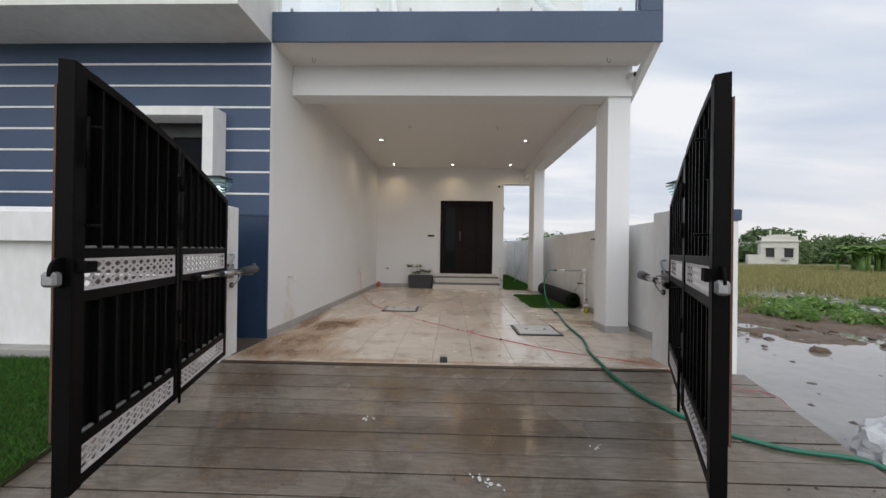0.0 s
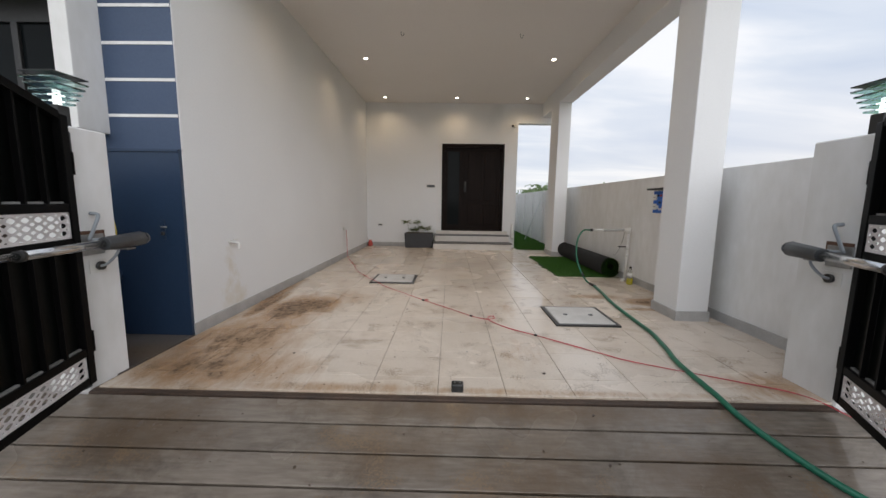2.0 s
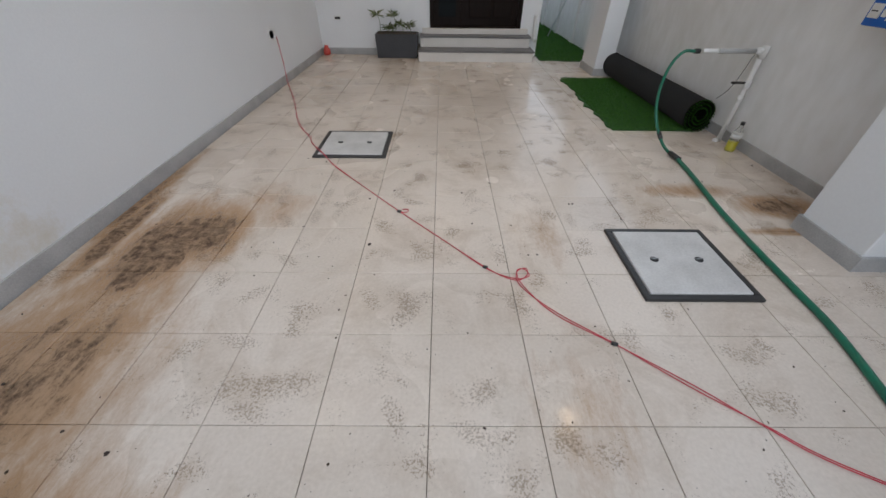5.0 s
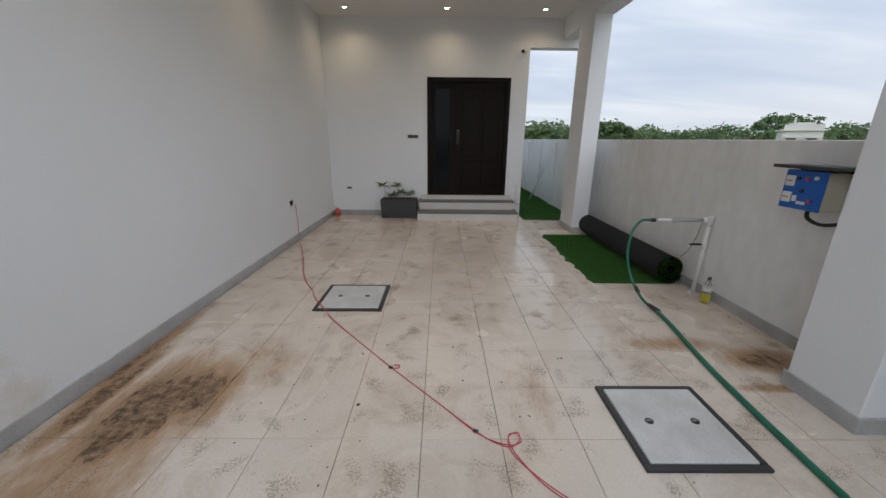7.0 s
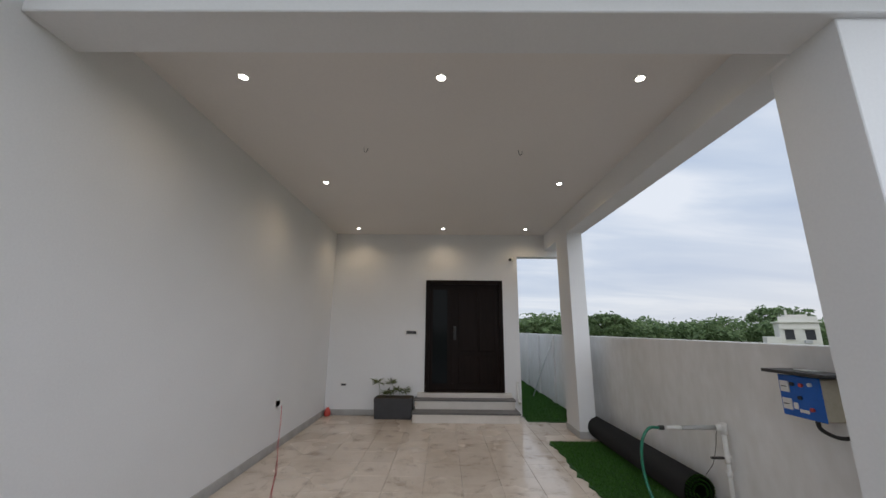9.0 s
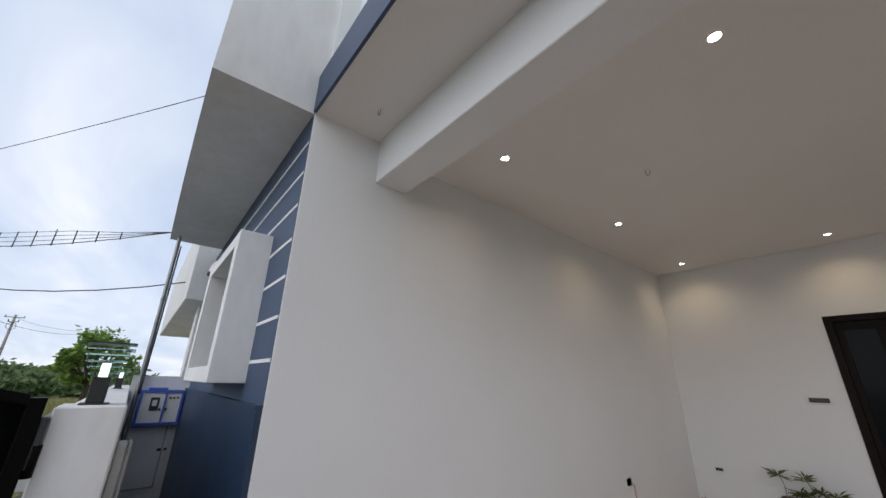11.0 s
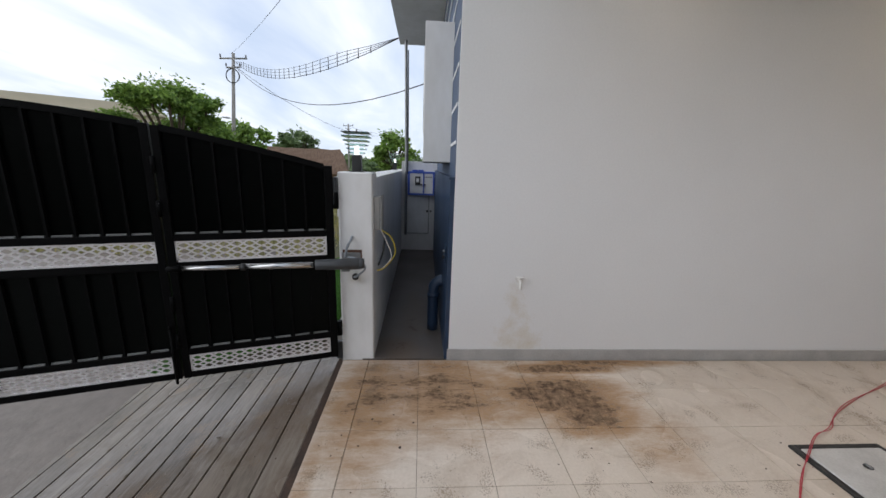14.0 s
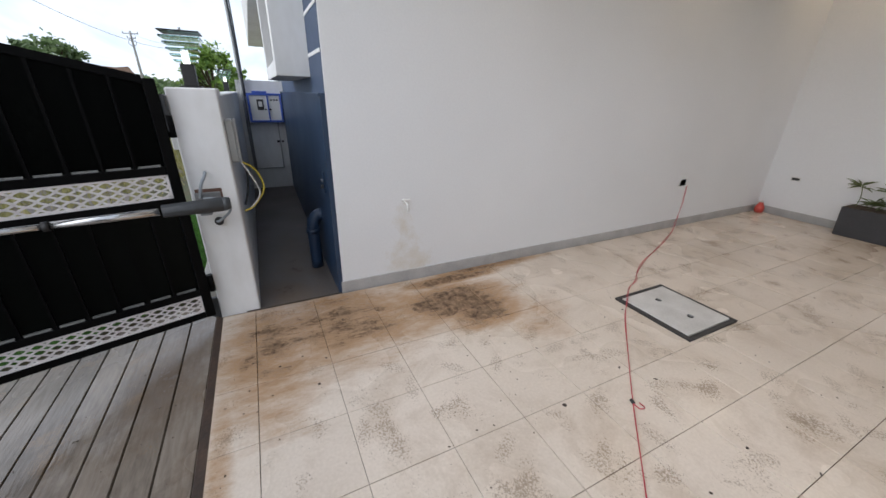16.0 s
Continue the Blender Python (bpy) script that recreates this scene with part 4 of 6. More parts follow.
def pillar_lamp(at, label):
    """Black foot, five square glass plates widening upwards round a lit core."""
    t = thing("pillar_lamp", at, label, "lamp", "pillar lamps")
    part("foot", box(-0.055, 0.055, -0.055, 0.055, 0, 0.008, 0.002), BLACK_PLASTIC, t)
    part("post", box(-0.034, 0.034, -0.034, 0.034, 0.008, 0.125, 0.003), BLACK_PLASTIC, t)
    part("core", rod((0, 0, 0.125), (0, 0, 0.19), 0.018, None, 14), LAMP_GLOW, t, "lit white core")
    for k in range(5):
        h = 0.055 + 0.0105 * k
        part("glass_plate", box(-h, h, -h, h, 0.135 + 0.029 * k, 0.145 + 0.029 * k, 0.002), TEAL_GLASS, t)
    part("cap", box(-0.098, 0.098, -0.098, 0.098, 0.281, 0.288, 0.002), BLACK_PLASTIC, t)
    part("finial", rod((0, 0, 0.288), (0, 0, 0.31), 0.006, None, 8), STEEL, t)
    return t


lamp = pillar_lamp((-2.545, 4.262, 1.487), "square green-glass pillar lamp on a white gate pillar")
copy_thing(lamp, pose(2.02, 4.27, 1.487))
copy_thing(lamp, pose(-6.35, 4.27, 1.46))

# ---- gate pillar fittings ----
t = thing("junction_box", (-2.56, 4.39, 1.18), "grey plastic junction box on the compound wall", "junction box")
part("case", box(-0.085, 0.085, 0.0, 0.05, -0.13, 0.13, 0.01), GREY_PLASTIC, t)
part("lid", box(-0.09, 0.09, 0.05, 0.062, -0.135, 0.135, 0.006), GREY_PLASTIC, t)
part("black_cable", tube([(-0.03, 0.05, -0.13), (-0.04, 0.07, -0.22), (0.0, 0.06, -0.33), (0.05, 0.03, -0.42)], 0.007), CABLE, t)
part("yellow_cable", tube([(0.03, 0.05, -0.13), (0.01, 0.13, -0.20), (0.0, 0.16, -0.33), (0.03, 0.08, -0.44), (0.06, 0.02, -0.46)], 0.006), YELLOW, t)
part("white_cable", tube([(0.04, 0.05, -0.13), (0.03, 0.10, -0.24), (0.02, 0.13, -0.36), (0.04, 0.05, -0.46)], 0.005), WHITE_PLASTIC, t)

for sx, face, nm in ((1, -2.405, "wiring recess on the white gate pillar"), (-1, 1.865, "wiring recess on the capped gate pillar")):
    t = thing("wiring_recess", (face, 4.24, 0.80), "open brown " + nm, "wiring recess")
    part("recess", box(-0.002, 0.006, -0.075, 0.07, 0.045, 0.11, 0.002) if sx > 0 else box(-0.006, 0.002, -0.075, 0.07, 0.045, 0.11, 0.002), RUST, t)
    part("conduit", tube([(0.0, 0.0, 0.21), (0.045 * sx, 0.0, 0.20), (0.05 * sx, -0.03, 0.14), (0.03 * sx, -0.05, 0.06)], 0.010), GREY_CABLE, t)
    part("cable_loop", tube([(0.02 * sx, -0.05, 0.06), (0.06 * sx, 0.05, 0.05), (0.05 * sx, 0.10, -0.02), (0.04 * sx, 0.03, -0.09), (0.0, 0.0, -0.10)], 0.008), GREY_CABLE, t)
    part("knob", rod((0.0, 0.02, -0.10), (0.022 * sx, 0.02, -0.10), 0.026, None, 14), BLACK_PLASTIC, t)
    part("cover", box(0, 0.004, -0.04, 0.06, -0.14, -0.06) if sx > 0 else box(-0.004, 0, -0.04, 0.06, -0.14, -0.06), WHITE_PLASTIC, t)

t = thing("hinge_bracket", (-2.56, 4.12, 0.95), "dark steel gate hinge bracket on the pillar", "bracket")
part("plate", box(-0.03, 0.20, -0.005, 0.022, 0.30, 0.50, 0.006), MOTOR, t)
part("plate", box(0.13, 0.16, -0.03, 0.022, -0.95, -0.80, 0.006), MOTOR, t)

# ---- passage: meter box, conduit, blue door latch, service mast ----
t = thing("meter_box", (-6.355, 4.745, 1.24), "white meter box with a blue frame on the passage wall", "meter box")
part("case", box(-0.0, 0.14, -0.22, 0.22, -0.19, 0.19, 0.006), WHITE_PLASTIC, t)
for b in ((-0.235, 0.235, 0.175, 0.205), (-0.235, 0.235, -0.205, -0.175), (-0.235, -0.205, -0.175, 0.175), (0.205, 0.235, -0.175, 0.175), (0.03, 0.05, -0.175, 0.175)):
    part("frame_bar", box(0.0, 0.16, b[0], b[1], b[2], b[3], 0.003), METER_BLUE, t)
m = part("meter", box(0.14, 0.156, -0.11, -0.02, -0.03, 0.12, 0.004), BLACK_PLASTIC, t)
part("meter_window", box(0.155, 0.16, -0.09, -0.04, 0.02, 0.09), WHITE_PLASTIC, m)
for y in (0.08, 0.12, 0.16):
    part("indicator", box(0.14, 0.148, y, y + 0.022, 0.10, 0.125, 0.002), BLACK_PLASTIC, t)
for y in (0.0, 0.065):
    part("knob", rod((0.14, y, -0.02), (0.165, y, -0.02), 0.014, None, 10), BLACK_PLASTIC, t)
part("top_cover", box(0.0, 0.16, -0.16, 0.04, 0.205, 0.235, 0.006), METER_BLUE, t)
t = thing("passage_hatch", (-6.358, 4.72, 0.32), "flush white hatch with black catches", "hatch")
part("panel", box(0.0, 0.012, -0.24, 0.22, 0.0, 0.70, 0.003), WHITE_OUT, t)
part("edge_conduit", rod((0.02, 0.17, 0.0), (0.02, 0.17, 0.72), 0.008, None, 8), GREY_PLASTIC, t)
part("edge_conduit", rod((0.02, -0.24, 0.0), (0.02, 0.17, 0.0), 0.008, None, 8), GREY_PLASTIC, t)
part("catch", box(0.012, 0.03, 0.12, 0.16, 0.40, 0.43, 0.003), BLACK_PLASTIC, t)
part("catch", box(0.012, 0.03, 0.19, 0.22, 0.40, 0.43, 0.003), BLACK_PLASTIC, t)

t = thing("service_mast", (-6.30, 4.47, 0.3), "galvanised electric service mast with a bent top", "mast")
part("pipe", tube([(0, 0, 0), (0, 0, 1.5), (0.03, -0.02, 3.2), (0.0, -0.02, 3.38), (-0.1, -0.06, 3.46), (-0.18, -0.10, 3.40), (-0.18, -0.10, 3.30)], 0.024, 8), STEEL, t)
part("meter_cable", tube([(0.03, 0.03, 1.1), (0.035, 0.03, 2.0), (0.05, 0.02, 3.1)], 0.01, 6), CABLE, t)
part("clip", box(-0.035, 0.035, -0.035, 0.03, 2.3, 2.34, 0.004), STEEL, t)

t = thing("side_door_latch", (-2.56, YF - 0.037, 0.86), "black sliding latch on the blue side door", "latch")
part("plate", box(-0.014, 0.014, -0.010, 0.0, -0.08, 0.08, 0.003), BLUE_GLOSS, t, "blue painted latch plate")
part("bolt", rod((-0.012, -0.02, 0.02), (0.035, -0.02, 0.02), 0.007, None, 8), STEEL, t)
part("padlock", box(-0.013, 0.013, -0.03, -0.010, -0.045, -0.015, 0.005), BLACK_PLASTIC, t)
t = thing("blue_downpipe", (-2.98, 4.885, 0.0), "blue painted stub of downpipe beside the wall", "pipe")
part("pipe", tube([(0, 0, 0.0), (0, 0, 0.38), (0.0, 0.015, 0.45), (0.0, 0.06, 0.49), (0.0, 0.085, 0.49)], 0.052, 12), BLUE_GLOSS, t)
part("collar", rod((0, 0, 0.33), (0, 0, 0.37), 0.06, None, 14), BLUE_GLOSS, t)

t = thing("vent_elbow", (-4.66, curve_y(-4.66, YF), 2.84), "white plastic vent elbow on the blue wall", "vent")
part("elbow", tube([(0, 0.0, 0.0), (-0.01, -0.09, 0.0), (-0.04, -0.16, -0.03), (-0.06, -0.18, -0.12)], 0.062, 16), WHITE_PLASTIC, t)
part("flange", rod((0, 0.0, 0), (0, -0.025, 0), 0.085, None, 18), WHITE_PLASTIC, t)
part("grille", rod((-0.06, -0.18, -0.11), (-0.063, -0.185, -0.15), 0.066, 0.063, 16), BLACK_PLASTIC, t, "black grille ring")

# ---- walls: taps, sockets, cameras, lights ----
t = thing("wall_tap", (XL, 5.53, 0.70), "white plastic garden tap with a drip stain below", "tap")
part("flange", rod((0, 0, 0), (0.01, 0, 0), 0.022, None, 14), WHITE_PLASTIC, t)
part("spout", tube([(0.0, 0, 0), (0.05, 0, 0), (0.085, 0, -0.01), (0.09, 0, -0.06)], 0.012, 10), WHITE_PLASTIC, t)
part("handle", box(0.045, 0.065, -0.03, 0.03, 0.022, 0.032, 0.003), WHITE_PLASTIC, t)


def wall_box(name, at, turn, w, h, label, category, dark):
    t = thing(name, at, label, category, "", turn)
    part("plate", box(-w / 2, w / 2, -0.008, 0, -h / 2, h / 2, 0.003), WHITE_PLASTIC, t)
    part("insert", box(-w * 0.38, w * 0.38, -0.013, -0.006, -h * 0.28, h * 0.28, 0.002), dark, t)
    return t


wall_box("socket", (-2.07, YB, 0.527), 0, 0.115, 0.06, "small white wall socket with a dark insert", "socket", BLACK_PLASTIC)
wall_box("doorbell_panel", (-0.815, YB, 1.493), 0, 0.25, 0.10, "white doorbell plate with a black strip beside the door", "doorbell", BLACK_PLASTIC)
s = wall_box("power_socket", (XL, 9.17, 0.566), -90, 0.12, 0.085, "wall socket with a red extension cable plugged in", "socket", BLACK_PLASTIC)
part("plug", box(-0.02, 0.02, -0.05, -0.012, -0.02, 0.015, 0.004), BLACK_PLASTIC, s)


def security_camera(at, turn):
    t = thing("security_camera", at, "small white security camera with a black eye", "camera", "security cameras", turn)
    part("base", rod((0, 0, 0), (0, -0.02, 0), 0.035, None, 14), WHITE_PLASTIC, t)
    part("arm", rod((0, -0.02, 0), (0, -0.06, -0.01), 0.012, None, 10), WHITE_PLASTIC, t)
    b = part("body", rod((0, -0.04, -0.01), (0.0, -0.15, -0.03), 0.036, 0.034, 16), WHITE_PLASTIC, t)
    part("eye", rod((0, -0.148, -0.03), (0, -0.156, -0.0315), 0.026, None, 16), BLACK_PLASTIC, b)
    return t


c1 = security_camera((2.11, 5.60, 3.43), 15)
copy_thing(c1, pose(1.20, YB, 2.95, 0, 0, -30))


def downlight(x, y):
    t = thing("downlight", (x, y, ZC), "lit round recessed ceiling downlight", "ceiling light", "ceiling downlights")
    bm = bmesh.new()
    n = 24
    for r0, z0, r1, z1 in ((0.045, -0.001, 0.043, -0.006), (0.043, -0.006, 0.033, -0.006), (0.033, -0.006, 0.031, -0.001)):
        a = [bm.verts.new((r0 * math.cos(2 * math.pi * k / n), r0 * math.sin(2 * math.pi * k / n), z0)) for k in range(n)]
        b = [bm.verts.new((r1 * math.cos(2 * math.pi * k / n), r1 * math.sin(2 * math.pi * k / n), z1)) for k in range(n)]
        for k in range(n):
            bm.faces.new((a[k], a[(k + 1) % n], b[(k + 1) % n], b[k]))
    part("rim", bm, WHITE_PLASTIC, t)
    part("led_disc", rod((0, 0, -0.0005), (0, 0, -0.004), 0.031, None, 20), SPOT_GLOW, t, "glowing warm white disc")
    return t


spot = downlight(-1.77, 8.51)
for x, y in ((1.345, 8.51), (-1.85, 10.74), (-0.21, 10.74), (1.38, 10.74), (-1.75, 6.45), (-0.21, 6.45), (1.33, 6.45)):
    copy_thing(spot, pose(x, y, ZC))
for x, y in ((-1.77, 8.51), (1.345, 8.51), (-1.85, 10.74), (-0.21, 10.74), (1.38, 10.74), (-1.75, 6.45), (-0.21, 6.45), (1.33, 6.45)):
    la = bpy.data.lights.new("downlight_lamp", 'SPOT')
    la.energy, la.color, la.spot_size, la.spot_blend, la.shadow_soft_size = 11 if y > 7 else 6, (1, 0.72, 0.42), radians(145), 1.0, 0.035
    lo = new("downlight_lamp", la)
    lo.matrix_world = look((x, y, ZC - 0.015), (x, y, 0))


def ceiling_hook(x, y, z):
    t = thing("ceiling_hook", (x, y, z), "short bent wire hook in the ceiling", "hook", "ceiling hooks")
    part("wire", tube([(0, 0, 0.0), (0.004, 0, -0.045), (0.02, 0.0, -0.06), (0.035, 0.0, -0.045), (0.04, 0, -0.015)], 0.004, 6), STEEL, t)


for p in ((-1.05, 7.55, ZC), (0.62, 7.60, ZC), (-2.05, 5.36, ZS), (1.75, 5.36, ZS)):
    ceiling_hook(*p)

# ---- carport floor things ----


def cover_plate(x0, x1, y0, y1, label):
    t = thing("manhole_cover", ((x0 + x1) / 2, (y0 + y1) / 2, 0.0), label, "manhole cover", "manhole covers")
    w, h = (x1 - x0) / 2, (y1 - y0) / 2
    for b in ((-w, w, -h, -h + 0.035), (-w, w, h - 0.03, h), (-w, -w + 0.032, -h + 0.035, h - 0.03), (w - 0.032, w, -h + 0.035, h - 0.03)):
        part("frame_bar", box(b[0], b[1], b[2], b[3], -0.01, 0.016, 0.003), BLACK_PLASTIC, t)
    pl = part("plate", box(-w + 0.036, w - 0.036, -h + 0.039, h - 0.034, -0.01, 0.020, 0.004), PLATE, t)
    for sx in (-1, 1):
        part("lifting_ring", rod((sx * w * 0.42, 0.0, 0.019), (sx * w * 0.42, 0.0, 0.0225), 0.022, None, 14), BLACK_PLASTIC, pl)
        part("ring_bar", rod((sx * w * 0.42 - 0.018, 0.0, 0.026), (sx * w * 0.42 + 0.018, 0.0, 0.026), 0.005, None, 8), STEEL, pl)


cover_plate(-1.405, -0.80, 6.95, 7.52, "white manhole cover in a black frame under the cable")
cover_plate(0.66, 1.245, 5.36, 5.95, "white manhole cover in a black frame beside the hose")

t = thing("gate_stop", (-0.262, 4.20, 0.0), "black rubber gate stop on the floor edge", "gate stop")
part("block", box(-0.035, 0.035, -0.03, 0.03, -0.01, 0.045, 0.006), BLACK_PLASTIC, t)
part("bracket", box(-0.03, 0.03, 0.02, 0.05, -0.005, 0.02, 0.003), BLACK, t)
for k in (-0.015, 0.015):
    part("bolt", rod((k, 0.0, 0.045), (k, 0.0, 0.05), 0.006, None, 8), STEEL, t)

t = thing("garden_hose", (0, 0, 0), "long green garden hose lying across the tiles", "hose")
part("hose", tube([(1.70, 7.41, 0.735), (1.60, 7.40, 0.73), (1.52, 7.38, 0.62), (1.50, 7.36, 0.42), (1.52, 7.28, 0.22), (1.57, 7.12, 0.06), (1.625, 6.97, 0.014)], 0.012, 8), GREEN_HOSE, t)
part("hose", tube([(1.625, 6.97, 0.016), (1.59, 6.69, 0.016), (1.505, 6.18, 0.016), (1.465, 5.80, 0.016), (1.44, 5.46, 0.016), (1.42, 5.19, 0.016), (1.35, 4.87, 0.016), (1.28, 4.6, 0.016), (1.24, 4.2, 0.014), (1.25, 4.05, ramp(4.05) + 0.02),
                    (1.30, 3.89, ramp(3.89) + 0.016), (1.41, 3.66, ramp(3.66) + 0.016), (1.60, 3.44, ramp(3.44) + 0.016), (1.80, 3.295, ramp(3.295) + 0.016), (2.08, 3.18, ramp(3.18) + 0.016), (2.42, 3.12, ramp(3.12) + 0.018), (2.60, 3.10, ramp(3.10) - 0.03), (2.8, 3.08, ZG + 0.02), (3.5, 3.0, ZG + 0.02)], 0.0165, 10), GREEN_HOSE, t)
part("joint", rod((1.60, 7.05, 0.03), (1.63, 6.94, 0.018), 0.02, None, 10), BLACK_PLASTIC, t, "black hose joint")
part("joint", rod((1.545, 7.22, 0.14), (1.555, 7.17, 0.10), 0.018, None, 10), BLACK_PLASTIC, t)

t = thing("extension_cable", (0, 0, 0), "thin twisted red cable trailing over the floor", "cable")
wire = [(XL + 0.05, 9.17, 0.54), (XL + 0.06, 9.16, 0.30), (-2.30, 9.08, 0.06), (-2.24, 8.94, 0.008), (-2.02, 8.40, 0.006), (-1.80, 7.85, 0.006), (-1.66, 7.56, 0.006), (-1.55, 7.38, 0.006), (-1.46, 7.19, 0.022),
        (-1.30, 6.96, 0.024), (-1.19, 6.80, 0.006), (-0.91, 6.48, 0.006), (-0.61, 6.14, 0.006), (-0.30, 5.81, 0.006), (-0.08, 5.58, 0.006), (0.044, 5.50, 0.006), (0.11, 5.53, 0.012), (0.115, 5.585, 0.012), (0.06, 5.55, 0.014), (0.07, 5.45, 0.006), (0.207, 5.28, 0.006),
        (0.41, 5.11, 0.006), (0.64, 4.90, 0.006), (0.82, 4.76, 0.006), (0.99, 4.63, 0.006), (1.5, 4.37, 0.006), (1.78, 4.20, 0.006), (1.92, 4.0, ramp(4.0) + 0.01), (2.23, 3.865, ramp(3.865) + 0.01), (2.45, 3.82, ramp(3.82) + 0.008), (2.58, 3.78, ramp(3.78) - 0.05), (2.75, 3.72, ZG + 0.02)]
part("strand", tube(wire, 0.0024, 6), RED_WIRE, t)
part("strand", tube([(x + 0.012 * math.sin(i * 2.1), y + 0.012 * math.cos(i * 1.7), z + 0.001) for i, (x, y, z) in enumerate(wire)], 0.0024, 6), RED_WIRE, t)
for x, y in ((-0.61, 6.14), (-0.10, 5.60), (0.41, 5.11)):
    part("knot", rod((x - 0.012, y, 0.008), (x + 0.012, y - 0.008, 0.008), 0.009, None, 8), BLACK_PLASTIC, t)
part("loop", tube([(-0.60, 6.13, 0.006), (-0.56, 6.13, 0.008), (-0.555, 6.16, 0.008), (-0.59, 6.165, 0.006)], 0.003, 6), RED_WIRE, t)

# artificial grass: flat end and roll
t = thing("turf_roll", (2.12, 7.63, 0.0), "half-unrolled artificial grass with black backing", "artificial grass")
bm = bmesh.new()
edge = [(-0.80 + 0.06 * noise.noise((k * 0.37, 0.5, 4)) + 0.03 * noise.noise((k * 2.7, 3, 0)), 1.96 * k / 40) for k in range(41)]
outline = edge + [(0.0, 1.96), (0.0, 0.0)]
low, high = [bm.verts.new((x, y, 0.001)) for x, y in outline], [bm.verts.new((x, y, 0.014)) for x, y in outline]
bm.faces.new(high)
for k in range(len(outline)):
    j = (k + 1) % len(outline)
    bm.faces.new((low[k], low[j], high[j], high[k]))
part("sheet", bm, TURF_BASE, t, "green pile with a ragged cut edge")
bm = bmesh.new()
spiral = []
for k in range(0, 110):
    a = k / 110 * 2 * math.pi * 3.4
    r = 0.045 + 0.115 * k / 110
    spiral.append((r * math.cos(a - math.pi / 2 - 0.4 * math.pi), r * math.sin(a - math.pi / 2 - 0.4 * math.pi) + 0.162))
va = [bm.verts.new((x, 0.0, z)) for x, z in spiral]
vb = [bm.verts.new((x * 0.97 - 0.02, 2.32, z)) for x, z in spiral]
for k in range(len(va) - 1):
    bm.faces.new((va[k], va[k + 1], vb[k + 1], vb[k])).smooth = True
bmesh.ops.solidify(bm, geom=bm.faces[:], thickness=0.012)
part("roll", bm, TURF_BACK, t, "black rubber backing outside")
bm = bmesh.new()
for k in range(0, 3500):
    q = rng.randrange(len(spiral) - 1)
    x, z = spiral[q]
    y = rng.uniform(-0.012, 0.004)
    d = rng.uniform(0.012, 0.03)
    v = [bm.verts.new(p) for p in ((x * 0.94 - 0.002, y, z - 0.004), (x * 0.94 + 0.008, y, z - 0.004), (x * 0.90 + rng.uniform(-0.008, 0.008), y - d, z + rng.uniform(-0.012, 0.012)))]
    bm.faces.new(v)
part("roll_end", bm, TURF, t, "green pile showing at the end")


def blades(x0, x1, y0, y1, z, n, h, w, seed, lean=0.5, clear=0.0):
    """Upright grass blades over a rectangle, one triangle each."""
    r = np.random.RandomState(seed)
    px, py = r.uniform(x0, x1, n), r.uniform(y0, y1, n)
    keep = np.hypot(px, py - 1) > clear + 3 * np.sin(px * 0.7) * (clear > 0)
    px, py = px[keep], py[keep]
    n = len(px)
    a, hh = r.uniform(0, 6.283, n), h * r.uniform(0.5, 1.1, n)
    lx, ly = r.normal(0, lean, n) * hh, r.normal(0, lean, n) * hh
    zz = z(px, py) if callable(z) else np.full(n, z)
    v = np.stack([np.stack([px - w * np.cos(a), py - w * np.sin(a), zz], 1), np.stack([px + w * np.cos(a), py + w * np.sin(a), zz], 1), np.stack([px + lx, py + ly, zz + hh], 1)], 1).reshape(-1, 3)
    me = bpy.data.meshes.new("grass")
    me.from_pydata(v.tolist(), [], np.arange(3 * n).reshape(-1, 3).tolist())
    return me


me = blades(-0.79, -0.02, -0.01, 1.97, 0.013, 26000, 0.022, 0.0025, 3)
me.materials.append(TURF)
pile = new("nap", me)
pile.parent = t

# water riser, bottle
t = thing("water_pipe", (2.235, 7.40, 0.0), "white plastic water riser with a side outlet and valve", "pipe")
part("riser", rod((0, 0, 0.0), (0.01, 0, 0.74), 0.020, None, 14), WHITE_PLASTIC, t)
part("tee", rod((0.01, 0, 0.69), (0.01, 0, 0.78), 0.029, None, 14), WHITE_PLASTIC, t)
part("elbow", rod((0.0, 0, 0.745), (-0.06, 0, 0.742), 0.027, None, 14), WHITE_PLASTIC, t)
part("grey_outlet", rod((-0.06, 0, 0.742), (-0.35, 0.005, 0.738), 0.019, None, 12), GREY_PLASTIC, t, "grey outlet pipe")
part("white_outlet", rod((-0.35, 0.005, 0.738), (-0.48, 0.008, 0.737), 0.016, None, 12), WHITE_PLASTIC, t)
part("clamp", rod((-0.50, 0.009, 0.736), (-0.54, 0.01, 0.735), 0.019, None, 12), BLACK_PLASTIC, t)
v = part("valve", rod((0.008, 0, 0.46), (0.008, 0, 0.53), 0.027, None, 14), WHITE_PLASTIC, t)
part("valve_lever", box(-0.13, -0.02, -0.012, 0.012, 0.495, 0.512, 0.003), BLACK_PLASTIC, v, "black valve lever")
part("coupling", rod((0.006, 0, 0.36), (0.006, 0, 0.40), 0.025, None, 14), WHITE_PLASTIC, t)
part("foot_elbow", rod((0, 0, 0.012), (-0.05, -0.02, 0.012), 0.022, None, 12), WHITE_PLASTIC, t)
part("fixing_wire", tube([(0.0, 0, 0.78), (-0.04, 0.02, 0.70), (-0.06, 0.02, 0.60), (-0.10, 0.03, 0.45), (-0.16, 0.05, 0.36)], 0.0025, 5), CABLE, t)

